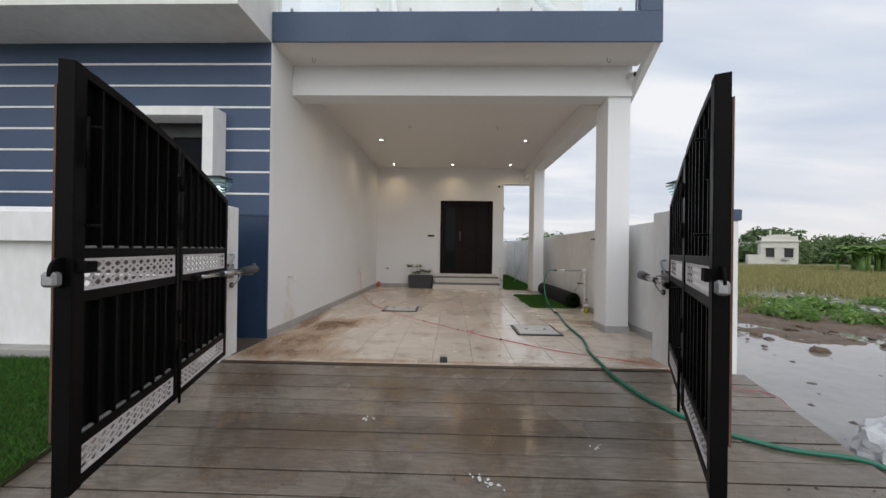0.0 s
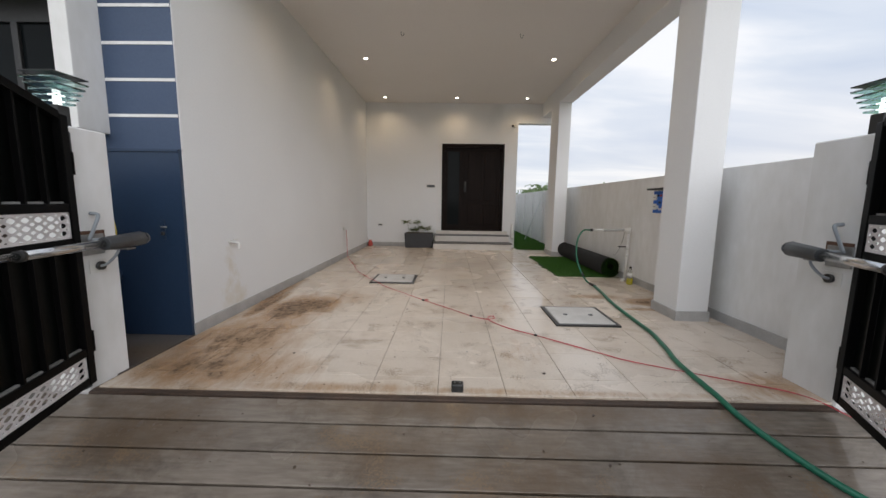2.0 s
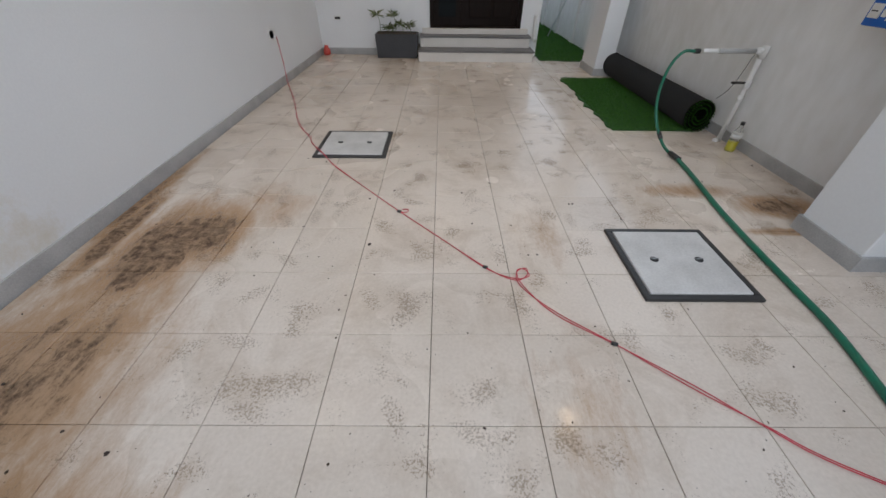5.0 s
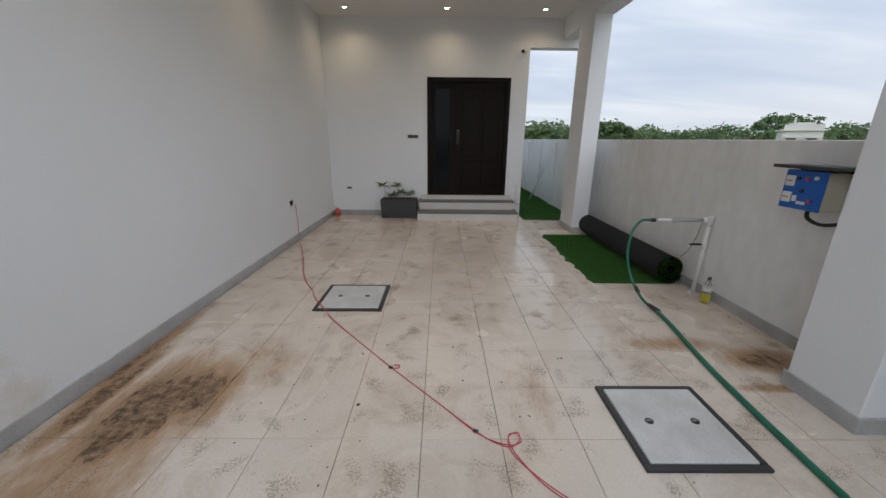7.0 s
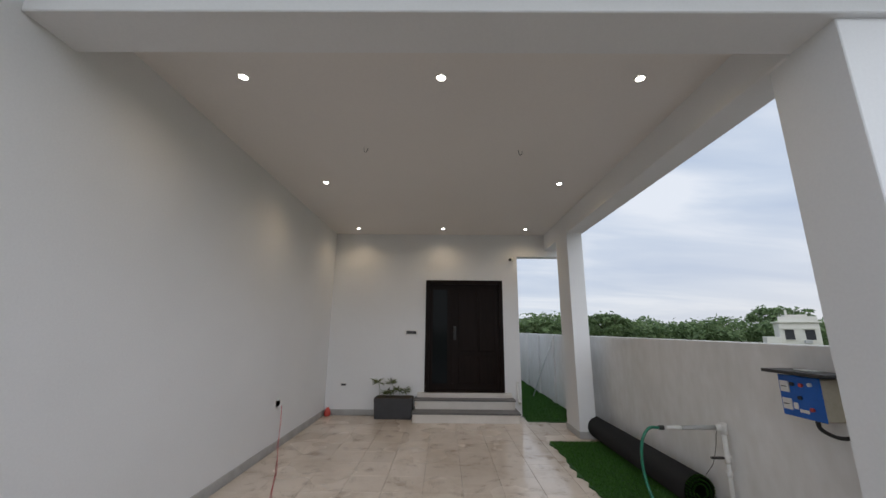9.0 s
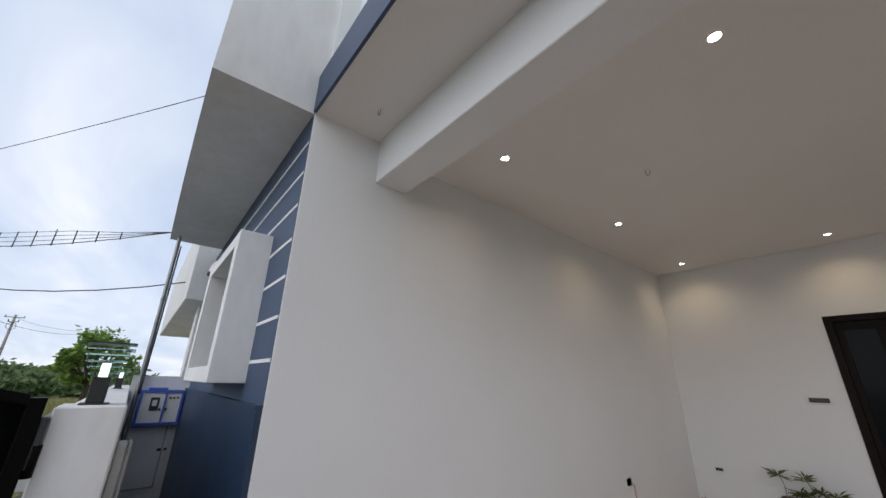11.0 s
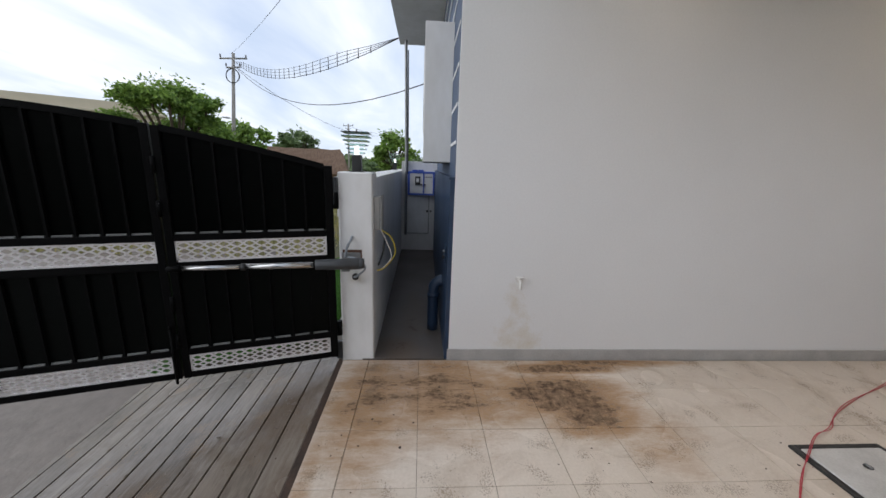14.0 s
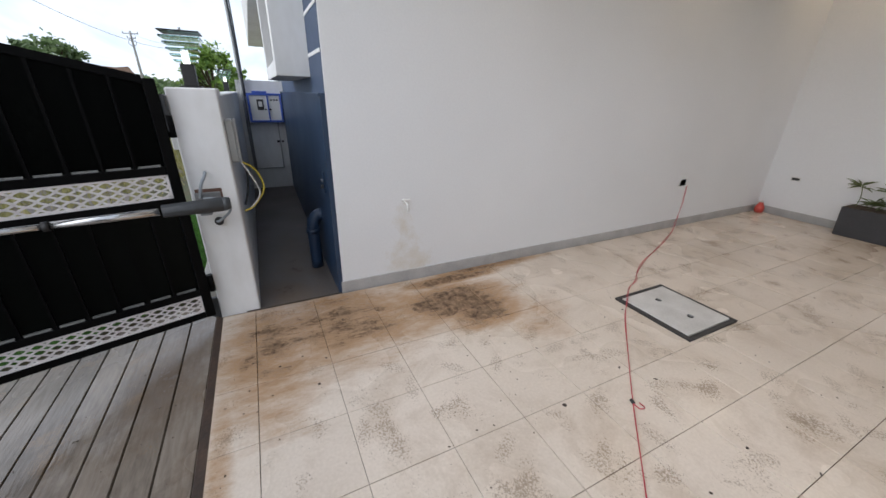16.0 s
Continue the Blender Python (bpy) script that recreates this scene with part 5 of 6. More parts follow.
t = thing("plastic_bottle", (2.20, 7.18, 0.0), "clear plastic bottle with yellow liquid in its base", "bottle")


def lathe(profile, seg=18):
    bm = bmesh.new()
    rings = [[bm.verts.new((r * math.cos(2 * math.pi * k / seg), r * math.sin(2 * math.pi * k / seg), z)) for k in range(seg)] for r, z in profile]
    for a, b in zip(rings, rings[1:]):
        for k in range(seg):
            bm.faces.new((a[k], a[(k + 1) % seg], b[(k + 1) % seg], b[k])).smooth = True
    bm.faces.new(rings[0][::-1]); bm.faces.new(rings[-1])
    return bm


b = part("shell", lathe([(0.036, 0), (0.04, 0.01), (0.04, 0.09), (0.037, 0.11), (0.04, 0.13), (0.038, 0.16), (0.018, 0.205), (0.014, 0.22), (0.014, 0.225)]), PET, t)
b.visible_shadow = False
part("liquid", lathe([(0.033, 0.004), (0.0365, 0.012), (0.0365, 0.085)]), OIL, t, "yellow liquid")
part("band", lathe([(0.0405, 0.115), (0.0405, 0.15)]), WHITE_PLASTIC, t)
part("cap", rod((0, 0, 0.225), (0, 0, 0.25), 0.016, None, 12), BLACK_PLASTIC, t)

# pump starter panel
t = thing("pump_panel", (XR, 6.53, 1.145), "blue pump starter panel under a black board on the wall", "control panel")
part("case", box(-0.15, 0.0, -0.155, 0.122, -0.13, 0.12, 0.006), PANEL_SIDE, t, "beige steel case")
fp = part("front", box(-0.158, -0.148, -0.16, 0.127, -0.135, 0.125, 0.004), PANEL_BLUE, t, "blue front plate")
for z in (0.05, -0.06):
    mt = part("dial", box(-0.168, -0.157, 0.045, 0.11, z - 0.035, z + 0.035, 0.003), WHITE_PLASTIC, fp)
    part("needle", box(-0.1695, -0.167, 0.06, 0.098, z - 0.003, z + 0.003), BLACK_PLASTIC, mt)
part("dial", box(-0.166, -0.157, 0.005, 0.035, -0.085, -0.045, 0.003), WHITE_PLASTIC, fp)
for y, z, m in ((0.02, 0.07, BLACK_PLASTIC), (-0.04, 0.07, RED_PLASTIC), (-0.10, 0.08, WHITE_PLASTIC), (-0.09, -0.07, RED_PLASTIC), (-0.02, -0.01, BLACK_PLASTIC)):
    part("button", rod((-0.157, y, z), (-0.172, y, z), 0.012, None, 12), m, fp)
part("name_strip", box(-0.1605, -0.157, -0.06, 0.0, -0.10, -0.08), WHITE_PLASTIC, fp)
t2 = thing("rain_board", (XR, 6.53, 1.29), "black board sheltering the pump panel", "board")
part("board", box(-0.22, 0.0, -0.26, 0.18, -0.01, 0.012, 0.003), BLACK_PLASTIC, t2)
part("bracket", box(-0.02, 0.0, -0.26, 0.18, -0.03, -0.01, 0.002), BLACK, t2)
part("paint_tin_lid", box(-0.16, -0.08, -0.12, 0.0, 0.012, 0.022, 0.003), GREY_PLASTIC, t2)
part("supply_cable", tube([(-0.08, -0.02, -0.13), (-0.09, -0.04, -0.19), (-0.07, -0.12, -0.22), (-0.03, -0.20, -0.20), (-0.01, -0.30, -0.17), (-0.005, -0.45, -0.15)], 0.012, 8), CABLE, t)
t = thing("wall_conduit", (2.184, 5.68, 0.0), "black conduit running up the outer face of the carport pillar", "pipe")
part("pipe", tube([(0.012, 0.0, 0.0), (0.006, 0.0, 0.3), (0.002, 0.003, 0.8), (0.0, 0.0, 1.24)], 0.012, 8), BLACK_PLASTIC, t)
part("foot_joint", rod((0.014, 0.0, 0.0), (0.010, 0.0, 0.15), 0.026, 0.018, 10), BLACK_PLASTIC, t)
for z in (0.42, 0.95):
    part("clip", box(-0.013, 0.016, -0.02, 0.02, z, z + 0.02, 0.003), GREY_PLASTIC, t)

# planter
t = thing("planter", (-1.08, 10.99, 0.0), "dark grey oblong planter with leafy cuttings beside the steps", "planter")
bm = box(-0.345, 0.345, -0.15, 0.15, 0.0, 0.35, 0.008)
for v in bm.verts:
    if v.co.z < 0.1:
        v.co.x *= 0.95; v.co.y *= 0.92
part("tub", bm, PLANTER, t)
part("soil", box(-0.32, 0.32, -0.13, 0.13, 0.34, 0.356), SOIL, t)
for cx, hh in ((-0.27, 0.27), (-0.02, 0.26), (0.10, 0.13), (-0.17, 0.09), (0.22, 0.12), (-0.08, 0.10)):
    bm = bmesh.new()
    top = Vector((cx + rng.uniform(-0.06, 0.06), rng.uniform(-0.05, 0.05), 0.35 + hh))
    tube([(cx, 0, 0.35), ((cx + top.x) / 2 + 0.02, 0, 0.35 + hh * 0.5), top], 0.004, 5, 4, bm)
    stem = part("stem", bm, LEAF_POT, t)
    bm = bmesh.new()
    for k in range(22):
        a, r = rng.uniform(0, 6.28), rng.uniform(0.09, 0.17)
        base = top + Vector((0, 0, -rng.uniform(0, 0.04)))
        tip = base + Vector((math.cos(a) * r, math.sin(a) * r, rng.uniform(-0.05, 0.09)))
        sd = Vector((-math.sin(a), math.cos(a), 0)) * 0.013
        mid = (base + tip) / 2 + Vector((0, 0, 0.012))
        v = [bm.verts.new(p) for p in (base, mid + sd, tip, mid - sd)]
        bm.faces.new(v)
    part("leaves", bm, LEAF_POT, stem)

t = thing("red_pot", (-2.30, 11.06, 0.0), "small red plastic pot in the wall corner", "pot")
part("pot", lathe([(0.04, 0), (0.055, 0.015), (0.06, 0.07), (0.045, 0.10), (0.03, 0.13), (0.028, 0.15)]), RED_PLASTIC, t)
part("cap", rod((0, 0, 0.15), (0, 0, 0.175), 0.022, None, 12), WHITE_PLASTIC, t)

t = thing("drain_elbow", (1.21, YB - 0.004, 0.30), "white drain elbow at the house corner", "pipe")
part("elbow", tube([(0, 0, 0.3), (0, -0.04, 0.05), (0, -0.05, -0.02), (0.02, -0.10, -0.06)], 0.03, 10), WHITE_PLASTIC, t)
t = thing("sunshade", (1.28, 12.6, 2.42), "small grey window sunshade slab", "sunshade")
part("slab", box(0.0, 0.22, -0.1, 1.4, 0, 0.08, 0.005), CONCRETE, t)
t = thing("leaning_rod", (2.26, 12.85, 0.0), "white rod leaning on the compound wall", "rod")
part("rod", rod((-0.30, 0.35, 0.01), (0.02, -0.5, 1.47), 0.014, None, 8), BRANCH_WHITE, t)

# grass of the side strip and of the lawn
me = blades(1.29, XR - 0.02, 10.78, 17, 0.002, 30000, 0.035, 0.003, 5)
me.materials.append(TURF)
tagged(new("side_grass", me), "green artificial grass of the side strip", "grass", kind="stuff")
me = blades(-6.2, -2.79, 2.27, 3.99, lambda x, y: lawn_z(y), 70000, 0.055, 0.0035, 8, 0.7)
me.materials.append(TURF)
tagged(new("lawn_grass", me), "short green lawn with bare patches", "grass", kind="stuff")

# white sack
t = thing("sack", (3.12, 3.36, ZG - 0.02), "crumpled white woven plastic sack beside the drive edge", "sack")
bm = bmesh.new()
bmesh.ops.create_icosphere(bm, subdivisions=4, radius=1)
for v in bm.verts:
    q = v.co.copy()
    k = 1 + 0.22 * noise.noise(q * 2.2) + 0.10 * noise.noise(q * 6)
    v.co = Vector((q.x * 0.34 * k, q.y * 0.24 * k, max(-0.02, q.z * 0.22 * k + 0.14)))
part("bag", bm, SACK, t)

# ---- surroundings ----


def leaf_cloud(blobs, n, size, seed, flat=0.6, loose=0.38):
    """Leaves as bent quads scattered on and in a set of blobs (x, y, z, rx, ry, rz)."""
    r = np.random.RandomState(seed)
    w = np.array([b[3] * b[4] for b in blobs])
    pick = r.choice(len(blobs), n, p=w / w.sum())
    B = np.array(blobs)[pick]
    d = r.normal(size=(n, 3))
    d /= np.linalg.norm(d, axis=1, keepdims=True)
    rad = np.abs(r.normal(0.75, loose, (n, 1)))
    c = B[:, :3] + d * rad * B[:, 3:6]
    a = r.normal(size=(n, 3)); a[:, 2] *= flat
    a /= np.linalg.norm(a, axis=1, keepdims=True)
    u = np.cross(a, r.normal(size=(n, 3)))
    u /= np.linalg.norm(u, axis=1, keepdims=True)
    s = size * r.uniform(0.5, 1.3, (n, 1))
    v = np.stack([c - a * s, c + u * s * 0.45, c + a * s, c - u * s * 0.45], 1).reshape(-1, 3)
    me = bpy.data.meshes.new("leaves")
    me.from_pydata(v.tolist(), [], np.arange(4 * n).reshape(-1, 4).tolist())
    return me


def tree(at, height, spread, label, seed, n=5000, leaf=0.12, mat=LEAF, crown=0.62):
    """A tapered trunk with limbs and a ragged crown of small leaves."""
    r = random.Random(seed)
    t = thing("tree", at, label, "tree", "trees")
    bm = bmesh.new()
    fork = height * (1 - crown) * 0.9
    tube([(0, 0, -0.3), (0.05, 0.03, fork * 0.5), (0.0, 0.1, fork)], 0.03 * height, 8, 4, bm)
    blobs = []
    for k in range(24):
        a = k * 2.4 + r.uniform(-0.4, 0.4)
        q = r.uniform(0.35, 0.85) * spread
        z = height * r.uniform(0.33, 0.87)
        q *= 1.15 - 0.75 * max(0.0, z / height - 0.6)
        e = Vector((math.cos(a) * q, math.sin(a) * q, z))
        tube([(0, 0.1, fork * 0.85), e * 0.5 + Vector((0, 0, fork * 0.45)), e], 0.011 * height, 6, 4, bm)
        s = spread * r.uniform(0.16, 0.32)
        blobs.append((e.x, e.y, e.z, s, s, s * 0.72))
        for j in range(5):
            b2 = r.uniform(0, 6.28)
            blobs.append((e.x + math.cos(b2) * s, e.y + math.sin(b2) * s, e.z + r.uniform(-0.3, 0.5) * s, s * r.uniform(0.3, 0.6), s * r.uniform(0.3, 0.6), s * r.uniform(0.2, 0.4)))
    blobs.append((0, 0, height * 0.85, spread * 0.45, spread * 0.45, height * 0.13))
    part("trunk", bm, BARK, t)
    me = leaf_cloud(blobs, n, leaf, seed)
    me.materials.append(mat)
    c = new("crown", me)
    c.parent = t
    return t


tree((-16.7, -6.0, -0.24), 5.0, 1.95, "broad leafy roadside tree with bright green tops", 11, 30000, 0.10, crown=0.72)
tree((-27.5, -8.2, -0.24), 4.5, 1.9, "rounded tree beside the pole", 12, 4500, 0.2)
tree((-33, -6.0, -0.24), 4.6, 2.0, "small dark tree behind the hut", 13, 2600, 0.22, LEAF_FAR)
tree((-28, 2.6, -0.24), 4.4, 1.7, "slim tree at the field edge", 14, 3600, 0.16)
tree((-14.0, -11.3, -0.24), 3.9, 1.3, "sparse young tree before the cream house", 15, 900, 0.16)
tree((61, 71, -0.24), 6.6, 4.6, "flat-topped tree on the horizon", 16, 3000, 0.4, LEAF_FAR)
tree((14, 62, -0.24), 3.4, 2.6, "dark tree behind the hedge", 17, 2600, 0.4, LEAF_FAR)
tree((25, 61, -0.24), 4.6, 2.8, "dark leafy tree rising from the scrub", 19, 3000, 0.36, LEAF_FAR)
tree((36, 34, -0.24), 3.2, 1.6, "low leafy shrub tree by the white house", 18, 1800, 0.22, LEAF_FAR)


def woods(name, x0, y0, x1, y1, n, h, deep, label, seed, leaves, size=0.5):
    """A far belt of bushes and trees as one mass."""
    r = random.Random(seed)
    blobs = []
    for k in range(n):
        f = (k + r.uniform(-0.5, 0.5)) / n
        hh = h * r.uniform(0.6, 0.95) * (1.35 if r.random() < 0.12 else 1)
        blobs.append((x0 + (x1 - x0) * f + r.uniform(-deep, deep), y0 + (y1 - y0) * f + r.uniform(-deep, deep), hh * 0.45 - 0.3, hh * r.uniform(0.6, 1.1), hh * r.uniform(0.6, 1.1), hh * 0.55))
    me = leaf_cloud(blobs, leaves, size, seed, 0.6, 0.16)
    me.materials.append(LEAF_FAR)
    tagged(new(name, me), label, "woods", kind="stuff")


woods("far_woods", -20, 78, 95, 52, 130, 4.1, 4, "belt of green scrub and trees behind the field", 21, 90000, 0.36)
woods("far_woods", 60, 60, 110, -30, 40, 3.6, 5, "far green scrub beyond the field", 22, 14000)
woods("far_woods", -75, -40, -70, 40, 46, 4.2, 5, "dark belt of trees beyond the village fields", 23, 20000)
woods("hedge_row", -48, -6, -40, 6, 14, 1.8, 1.5, "green hedge across the field", 24, 5000, 0.3)


def banana_clump(at, n, seed, label):
    r = random.Random(seed)
    t = thing("banana_clump", at, label, "banana plants", "banana clumps")
    for k in range(n):
        x, y, h = r.uniform(-2.6, 2.6), r.uniform(-1.2, 1.2), r.uniform(1.4, 2.4)
        st = part("stem", rod((x, y, -0.1), (x, y, h * 0.7), 0.11, 0.07, 8), LEAF_BANANA, t)
        bm = bmesh.new()
        for j in range(8):
            a = r.uniform(0, 6.28)
            L = r.uniform(1.0, 1.7)
            rows = []
            for s in range(6):
                f = s / 5
                p = Vector((x + math.cos(a) * L * f * 0.8, y + math.sin(a) * L * f * 0.8, h * 0.7 + L * (1.15 * f - 0.95 * f * f)))
                w = 0.22 * math.sin(math.pi * (0.12 + 0.86 * f))
                sd = Vector((-math.sin(a), math.cos(a), 0)) * w
                rows.append((bm.verts.new(p - sd - Vector((0, 0, w * 0.3))), bm.verts.new(p), bm.verts.new(p + sd - Vector((0, 0, w * 0.3)))))
            for q0, q1 in zip(rows, rows[1:]):
                bm.faces.new((q0[0], q0[1], q1[1], q1[0])); bm.faces.new((q0[1], q0[2], q1[2], q1[1]))
        part("leaves", bm, LEAF_BANANA, st)


banana_clump((31, 27.5, -0.24), 22, 31, "thick clump of banana plants at the field edge")
banana_clump((36, 25.5, -0.24), 22, 32, "thick clump of banana plants at the field edge")
banana_clump((41, 23, -0.24), 20, 33, "thick clump of banana plants at the field edge")


def far_house(at, w, d, h, label, wall, turn=0.0, storeys=1, wins=3):
    t = thing("house", at, label, "house", "", turn)
    part("wall", box(-w / 2, w / 2, 0, d, -0.4, h, 0.02), wall, t)
    part("roof_edge", box(-w / 2 - 0.2, w / 2 + 0.2, -0.25, d + 0.2, h, h + 0.16, 0.02), wall, t)
    part("parapet", box(-w / 2 + 0.05, w / 2 - 0.05, 0.05, 0.2, h + 0.16, h + 0.7), wall, t)
    for s in range(storeys):
        for k in range(wins):
            x = -w / 2 + w * (k + 0.5) / wins
            z = h / storeys * (s + 0.35)
            wn = part("window", box(x - 0.4, x + 0.4, -0.03, 0.03, z, z + h / storeys * 0.38, 0.01), FAR_DARK, t)
            part("sill", box(x - 0.48, x + 0.48, -0.12, 0.0, z - 0.08, z, 0.01), wall, wn)
            part("sunshade", box(x - 0.55, x + 0.55, -0.4, 0.0, z + h / storeys * 0.40, z + h / storeys * 0.43), wall, wn)
    return t


fh = far_house((40.0, 46, -0.24), 3.4, 4, 2.9, "small white flat-roofed house beyond the field", FAR_WHITE, -35, 1, 2)
part("low_wing", box(-3.0, -1.75, -0.6, 3.0, -0.4, 1.3, 0.02), FAR_WHITE, fh)
part("roof_room", box(-0.9, 1.1, 1.2, 3.4, 3.06, 3.85, 0.02), FAR_WHITE, fh)
part("roof_post", box(-0.85, -0.65, 0.9, 1.1, 3.06, 4.4, 0.01), FAR_WHITE, fh)
part("air_conditioner", box(0.25, 0.85, -0.35, -0.03, 0.62, 0.98, 0.02), GREY_PLASTIC, fh, "grey outdoor cooling unit")
far_house((78, 52, -0.24), 26, 6, 2.2, "long low cream building behind the bananas", FAR_CREAM, -40, 1, 9)
far_house((-21.5, -18.5, -0.24), 15, 8, 4.3, "two-storey cream house across the road", FAR_CREAM, 125, 2, 6)
# neighbouring house along the front
nb = far_house((-11.2, 5.9, -0.2), 7.4, 7, 3.4, "white neighbouring house with a deep parapet", WHITE_OUT, 0, 1, 0)
part("parapet_box", box(-3.4, 4.1, -1.15, 0.0, 3.0, 4.7, 0.01), WHITE_OUT, nb)
part("window_surround", box(1.2, 2.6, -0.55, 0.0, 1.45, 2.75, 0.01), WHITE_OUT, nb)
part("window_surround", box(3.35, 3.65, -0.9, 0.0, -0.2, 3.0, 0.01), WHITE_OUT, nb)


def hut(at, turn):
    t = thing("thatched_hut", at, "low mud hut under a brown thatched roof", "hut", "", turn)
    part("wall", box(-2.1, 2.1, -1.2, 1.2, -0.2, 1.5), MUD_WALL, t)
    bm = bmesh.new()
    v = [bm.verts.new(p) for p in ((-2.5, -1.8, 1.15), (2.5, -1.8, 1.15), (2.5, 1.8, 1.15), (-2.5, 1.8, 1.15), (-2.0, 0, 2.55), (2.0, 0, 2.55))]
    for f in ((0, 1, 5, 4), (2, 3, 4, 5), (1, 2, 5), (3, 0, 4), (3, 2, 1, 0)):
        bm.faces.new([v[i] for i in f])
    bmesh.ops.subdivide_edges(bm, edges=bm.edges[:], cuts=7, use_grid_fill=True)
    for q in bm.verts:
        q.co += Vector((noise.noise(q.co * 3), noise.noise(q.co * 3 + Vector((5, 0, 0))), noise.noise(q.co * 3 + Vector((0, 7, 0))))) * 0.09
    part("roof", bm, THATCH, t)
    part("doorway", box(-0.4, 0.4, -1.23, -1.18, -0.2, 1.3), FAR_DARK, t)


hut((-22.0, -2.1, -0.24), 100)


def power_pole(at, h, lean, label, arms=2):
    t = thing("power_pole", at, label, "power pole", "power poles")
    top = Vector((lean[0], lean[1], h))
    bm = bmesh.new()
    d = top.normalized()
    b = rod((0, 0, -0.3), top, 0.16, 0.10, 4)
    part("post", b, CONCRETE, t)
    for k in range(arms):
        c = top * (0.965 - 0.06 * k)
        part("cross_arm", rod(c + Vector((-0.1, -0.75 + 0.35 * k, 0)), c + Vector((0.1, 0.75 - 0.35 * k, 0)), 0.045, None, 4), STEEL, t)
        for s in (-0.65, 0.65):
            part("insulator", rod(c + Vector((0, s * (1 - 0.45 * k), 0.04)), c + Vector((0, s * (1 - 0.45 * k), 0.20)), 0.04, 0.03, 8), BROWN_PANEL, t)
    part("cable_coil", tube([c + Vector((0.15 + 0.04 * math.sin(a * 1.3), 0.35 * math.cos(a), -0.45 + 0.35 * math.sin(a))) for a in [i * 0.7 for i in range(22)]], 0.02, 5, 2), CABLE, t)
    part("stay_bracket", box(-0.2, 0.2, -0.12, 0.12, h * 0.55, h * 0.55 + 0.06), STEEL, t)
    return t


power_pole((-21.2, -6.0, -0.24), 7.2, (0.2, 0.75), "leaning cement power pole with cross arms and coiled cable")
power_pole((-56, -6.2, -0.24), 7.4, (0, 0), "distant cement power pole")
power_pole((-46, 1.1, -0.24), 5.8, (0, -0.2), "distant short power pole", 1)


def span(p, q, sag, r, name, label):
    p, q = Vector(p), Vector(q)
    pts = [p.lerp(q, f) - Vector((0, 0, sag * 4 * f * (1 - f))) for f in [k / 14 for k in range(15)]]
    t = thing(name, (0, 0, 0), label, "cable", "overhead cables")
    part("wire", tube(pts, r, 5, 1), CABLE, t)
    return t, pts


TOPP, MAST = Vector((-21.0, -5.3, 6.6)), Vector((-6.48, 4.36, 3.66))
t, pts = span(TOPP, MAST, 0.75, 0.008, "service_cable", "bundled service cable with spacers to the house mast")
for dz in (0.09, 0.18, 0.27):
    part("wire", tube([p + Vector((0, 0, dz * min(1, 6 * min(k / 14, 1 - k / 14)))) for k, p in enumerate(pts)], 0.005, 5, 1), CABLE, t)
for k in range(2, 29):
    f = k / 30
    p = TOPP.lerp(MAST, f) - Vector((0, 0, 0.75 * 4 * f * (1 - f)))
    part("spacer", rod(p - Vector((0, 0, 0.02)), p + Vector((0, 0, 0.29 * min(1, 6 * min(f, 1 - f)))), 0.009, None, 5), CABLE, t)
span((-21.0, -5.3, 6.4), (-8.0, 4.9, 3.3), 1.1, 0.012, "overhead_cable", "slack black overhead cable between poles")
span((-21.0, -5.2, 6.3), (-46, 1.0, 5.2), 1.4, 0.012, "overhead_cable", "slack black overhead cable between poles")
span((-56, -6.2, 6.9), (-46, 1.1, 5.3), 0.4, 0.012, "overhead_cable", "far thin overhead cable between poles")
span((-21.0, -5.4, 6.9), (-5.0, 4.5, 5.4), 0.2, 0.006, "overhead_cable", "thin rising overhead wire")


# mud, weeds, rubble and field grass beside the drive
def scatter_stones(name, x0, x1, y0, y1, n, s0, s1, seed, mat, label, zb=-0.225):
    r = random.Random(seed)
    bm = bmesh.new()
    for k in range(n):
        x, y, s = r.uniform(x0, x1), r.uniform(y0, y1), s0 + (s1 - s0) * r.random() ** 3
        q = bmesh.new()
        bmesh.ops.create_icosphere(q, subdivisions=1, radius=s)
        for v in q.verts:
            v.co = Vector((v.co.x * r.uniform(0.7, 1.5) + x, v.co.y * r.uniform(0.7, 1.4) + y, v.co.z * r.uniform(0.35, 0.7) + zb))
        merge(bm, q)
    tagged(new(name, mesh_of(name, bm, mat)), label, "rubble", kind="stuff")


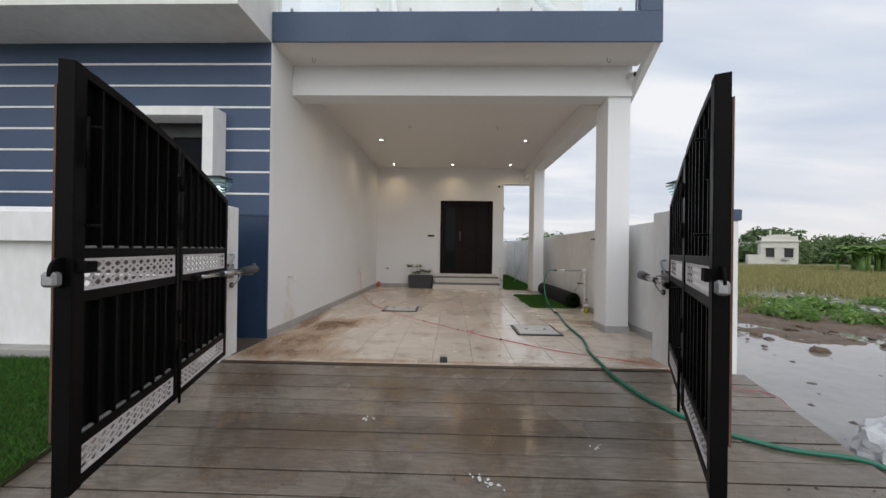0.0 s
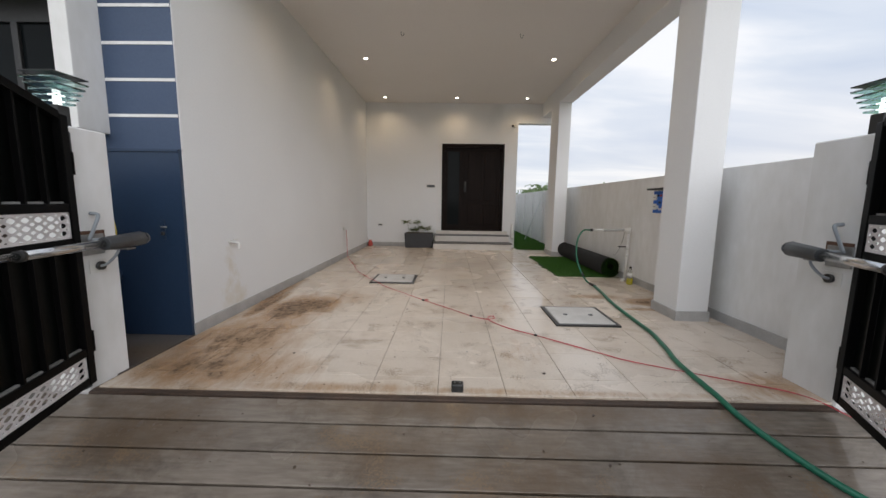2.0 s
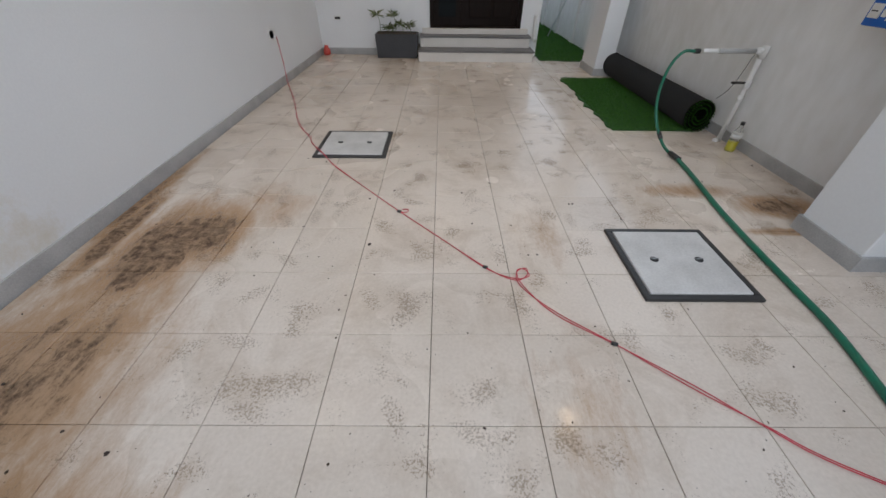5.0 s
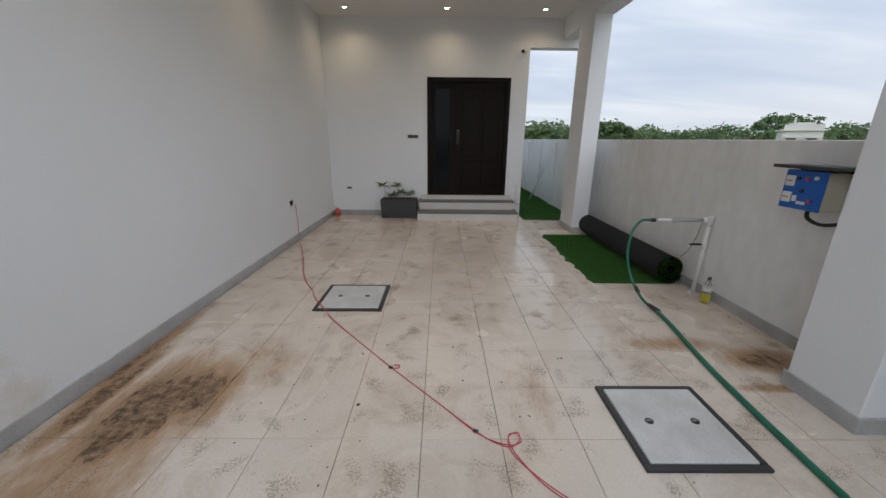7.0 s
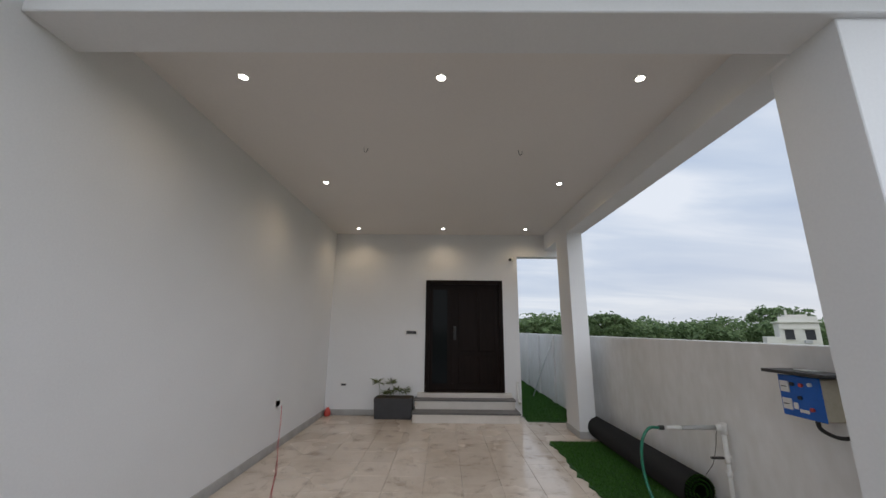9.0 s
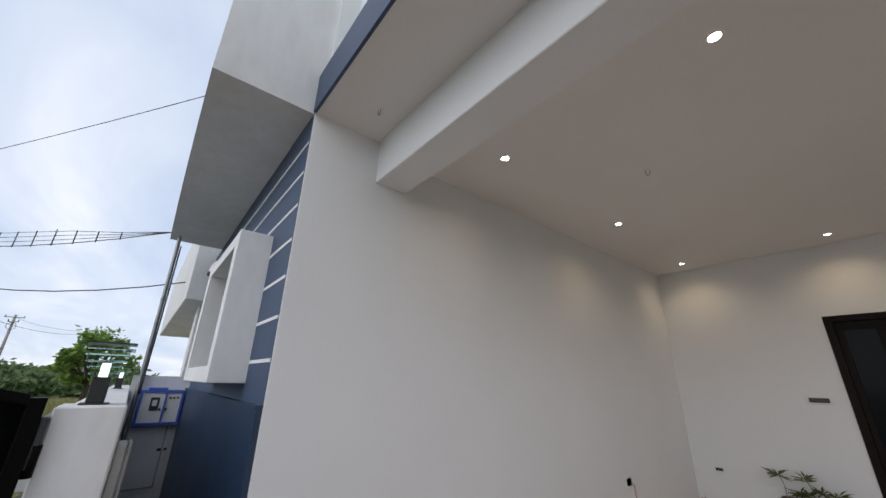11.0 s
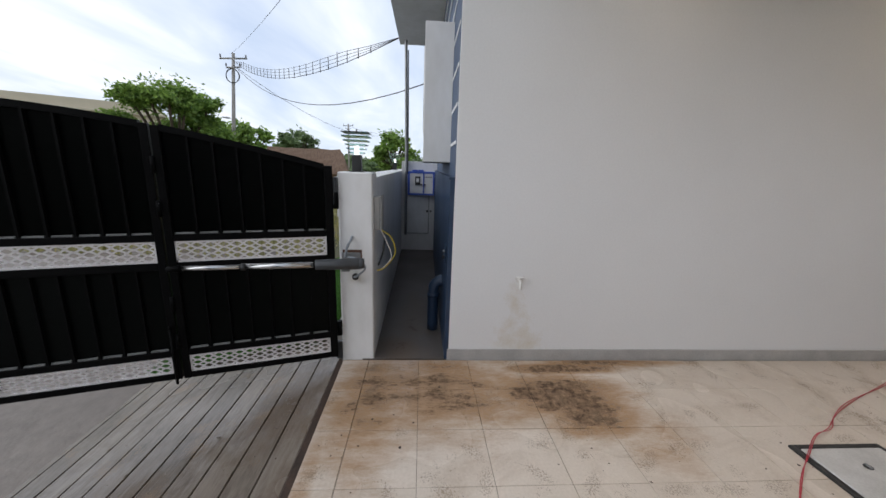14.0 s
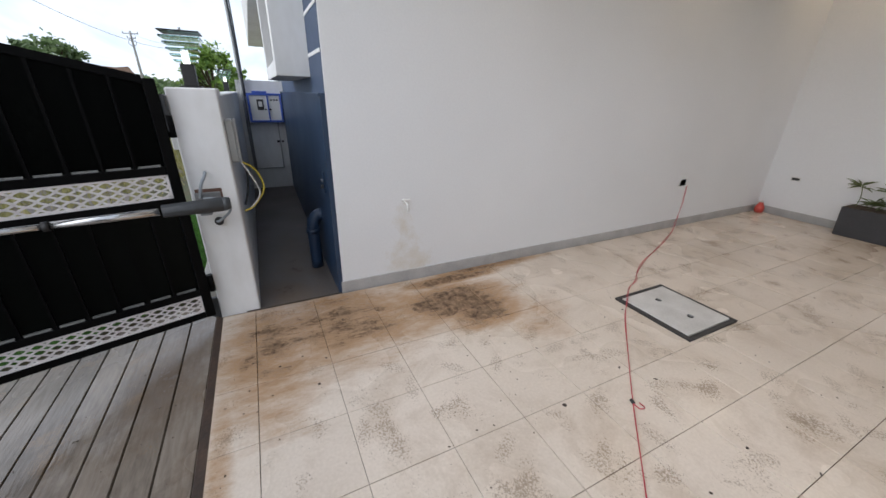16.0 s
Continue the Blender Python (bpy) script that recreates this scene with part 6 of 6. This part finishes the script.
scatter_stones("mud_rubble", 2.9, 9, 0.5, 8.5, 170, 0.015, 0.10, 41, STONE, "dark stones and clods in the puddle", -0.41)
def mud_bank(x0, x1, y0, y1, nx, ny):
    """Churned mud rising unevenly out of the puddle."""
    bm = bmesh.new()
    g = []
    for j in range(ny + 1):
        row = []
        for i in range(nx + 1):
            x, y = x0 + (x1 - x0) * i / nx, y0 + (y1 - y0) * j / ny
            edge = min(i / nx * 5, (nx - i) / nx * 5, j / ny * 3, (ny - j) / ny * 3, 1)
            h = 0.5 * noise.noise(Vector((x * 0.7, y * 1.1, 0))) + 0.3 * noise.noise(Vector((x * 2.3, y * 2.6, 3))) + 0.16 * noise.noise(Vector((x * 7, y * 7, 5)))
            row.append(bm.verts.new((x, y, -0.50 + edge * (0.13 + 0.17 * h) + 0.09 * max(0.0, (y - 8.0) / 5))))
        g.append(row)
    for a, b in zip(g, g[1:]):
        for i in range(nx):
            bm.faces.new((a[i], a[i + 1], b[i + 1], b[i]))
    tagged(new("mud_bank", mesh_of("mud_bank", bm, MUD)), "churned brown mud bank beside the puddle", "mud", kind="structure")


mud_bank(3.4, 19, 5.6, 13.0, 200, 110)
scatter_stones("mud_clods", 4.5, 16, 6.4, 11.5, 460, 0.02, 0.15, 44, MUD, "churned brown clods of the mud bank", -0.38)
scatter_stones("pale_rubble", 8.0, 18, 9.5, 13.5, 150, 0.03, 0.16, 42, SACK, "pale broken rubble at the field edge", -0.29)
scatter_stones("road_rubble", -6, -2.7, -2.5, 2.1, 60, 0.01, 0.07, 43, STONE, "small stones on the wet road", -0.42)


def ground_z(x, y):
    return np.array([ground_h(float(p), float(q)) for p, q in zip(x, y)])


me = blades(6, 40, 9, 42, ground_z, 80000, 0.38, 0.018, 51, 0.35, 14.0)
me.materials.append(DRY_GRASS)
tagged(new("field_grass", me), "tall yellow-green field grass", "grass", kind="stuff")
me = blades(-40, -7, -14, 3.5, ground_z, 40000, 0.30, 0.03, 52, 0.4)
me.materials.append(DRY_GRASS)
tagged(new("village_grass", me), "rough green grass across the road", "grass", kind="stuff")
weeds = [(7.0 + 6 * random.Random(60 + k).random(), 8.4 + 3.2 * random.Random(90 + k).random(), -0.27, 0.26, 0.26, 0.15) for k in range(64)]
me = leaf_cloud(weeds, 8000, 0.07, 61)
me.materials.append(LEAF_BANANA)
tagged(new("weeds", me), "low green weeds on the mud bank", "weeds", kind="stuff")

# ---- litter and splashes on the floors ----


def flakes(name, spots, mat, label, category, tall=0.0012):
    """Small flat bits of uneven outline lying at (x, y, z, size)."""
    r = random.Random(77)
    bm = bmesh.new()
    for x, y, z, size in spots:
        n, a0 = r.randrange(5, 9), r.uniform(0, 6.28)
        long = r.uniform(0.35, 1.0)
        ring = []
        for k in range(n):
            a, q = 2 * math.pi * k / n, size * r.uniform(0.6, 1.15)
            u, v = q * math.cos(a), q * long * math.sin(a)
            px, py = x + u * math.cos(a0) - v * math.sin(a0), y + u * math.sin(a0) + v * math.cos(a0)
            ring.append((px, py, z + (ramp(py) - ramp(y) if y < 4.12 else 0.0)))
        lo = [bm.verts.new(p) for p in ring]
        hi = [bm.verts.new((p[0], p[1], p[2] + tall)) for p in ring]
        bm.faces.new(hi)
        for k in range(n):
            bm.faces.new((lo[k], lo[(k + 1) % n], hi[(k + 1) % n], hi[k]))
    tagged(new(name, mesh_of(name, bm, mat)), label, category, kind="stuff")


rl = random.Random(31)
flakes("floor_litter", [(rl.uniform(-2.3, 2.2), 4.2 + 5.5 * rl.random() ** 1.6, 0.0008, 0.002 + 0.007 * rl.random() ** 3) for k in range(420)], SOIL, "tiny dark crumbs of soil scattered over the tiles", "litter")
flakes("deck_litter", [(x, y, ramp(y) + 0.0025, 0.002 + 0.008 * rl.random() ** 3) for x, y in [(rl.uniform(-2.3, 2.3), rl.uniform(2.4, 4.05)) for k in range(220)]], SOIL, "tiny dark crumbs of soil on the planks", "litter")
flakes("leaf_litter", [(x, y, ramp(y) + 0.0025 if y < 4.12 else 0.0008, rl.uniform(0.007, 0.014)) for x, y in [(rl.uniform(-2.2, 2.2), rl.uniform(2.6, 7.0)) for k in range(26)]], BROWN_PANEL, "dry brown leaf scraps on planks and tiles", "litter", 0.003)
flakes("paint_splash", [(x + rl.gauss(0, 0.035), y + rl.gauss(0, 0.03), ramp(y) + 0.0025, rl.uniform(0.003, 0.015)) for x, y in ((-0.02, 2.93), (0.06, 2.86), (-0.80, 3.41), (0.80, 3.19)) for k in range(9)], PLATE, "dried pale paint splashes on the planks", "splash")

# ---- pieces of the floors ----


def slab_mesh(name, w, d, h, c, mat):
    """A thin piece with chamfered upper edges."""
    v = [(0, 0, -h), (w, 0, -h), (w, d, -h), (0, d, -h), (0, 0, -c), (w, 0, -c), (w, d, -c), (0, d, -c), (c, c, 0), (w - c, c, 0), (w - c, d - c, 0), (c, d - c, 0)]
    f = [(8, 9, 10, 11), (4, 5, 9, 8), (5, 6, 10, 9), (6, 7, 11, 10), (7, 4, 8, 11), (0, 1, 5, 4), (1, 2, 6, 5), (2, 3, 7, 6), (3, 0, 4, 7)]
    me = bpy.data.meshes.new(name)
    me.from_pydata(v, [], f)
    me.materials.append(mat)
    return me


def lay_tiles():
    px, py, gap = 0.4, 0.3985, 0.0026
    cache = {}
    x0, y0 = -0.377 - px * 5, 4.757 - py * 2
    rr = random.Random(5)
    for j in range(18):
        for i in range(-1, 12):
            a, b = x0 + i * px, x0 + (i + 1) * px
            c, d = y0 + j * py, y0 + (j + 1) * py
            a, b, c, d = max(a, XL), min(b, XR), max(c, 4.152), min(d, YB)
            if a > 1.28:
                d = min(d, 10.76)
            if b - a < 0.03 or d - c < 0.03:
                continue
            key = (round(b - a, 3), round(d - c, 3))
            if key not in cache:
                cache[key] = slab_mesh("tile", key[0] - gap, key[1] - gap, 0.012, 0.0015, TILE)
            o = new("tile", cache[key])
            o.parent = floor
            o.location = (a + gap / 2, c + gap / 2, rr.uniform(-0.0006, 0.0006))


def lay_planks():
    a = math.atan(Z_RAMP)
    me = slab_mesh("plank", 5.29, 0.158 / math.cos(a), 0.05, 0.0018, PLANK)
    rr = random.Random(9)
    for k in range(11):
        y = 3.9435 - 0.169 * k
        o = new("plank", me)
        o.parent = deck
        o.matrix_local = Matrix.Translation((-2.795 + rr.uniform(-0.010, 0.010), y, ramp(y) + rr.uniform(-0.002, 0.002))) @ pose(0, 0, 0, math.degrees(a), 0, rr.uniform(-0.04, 0.04))


lay_tiles()
lay_planks()
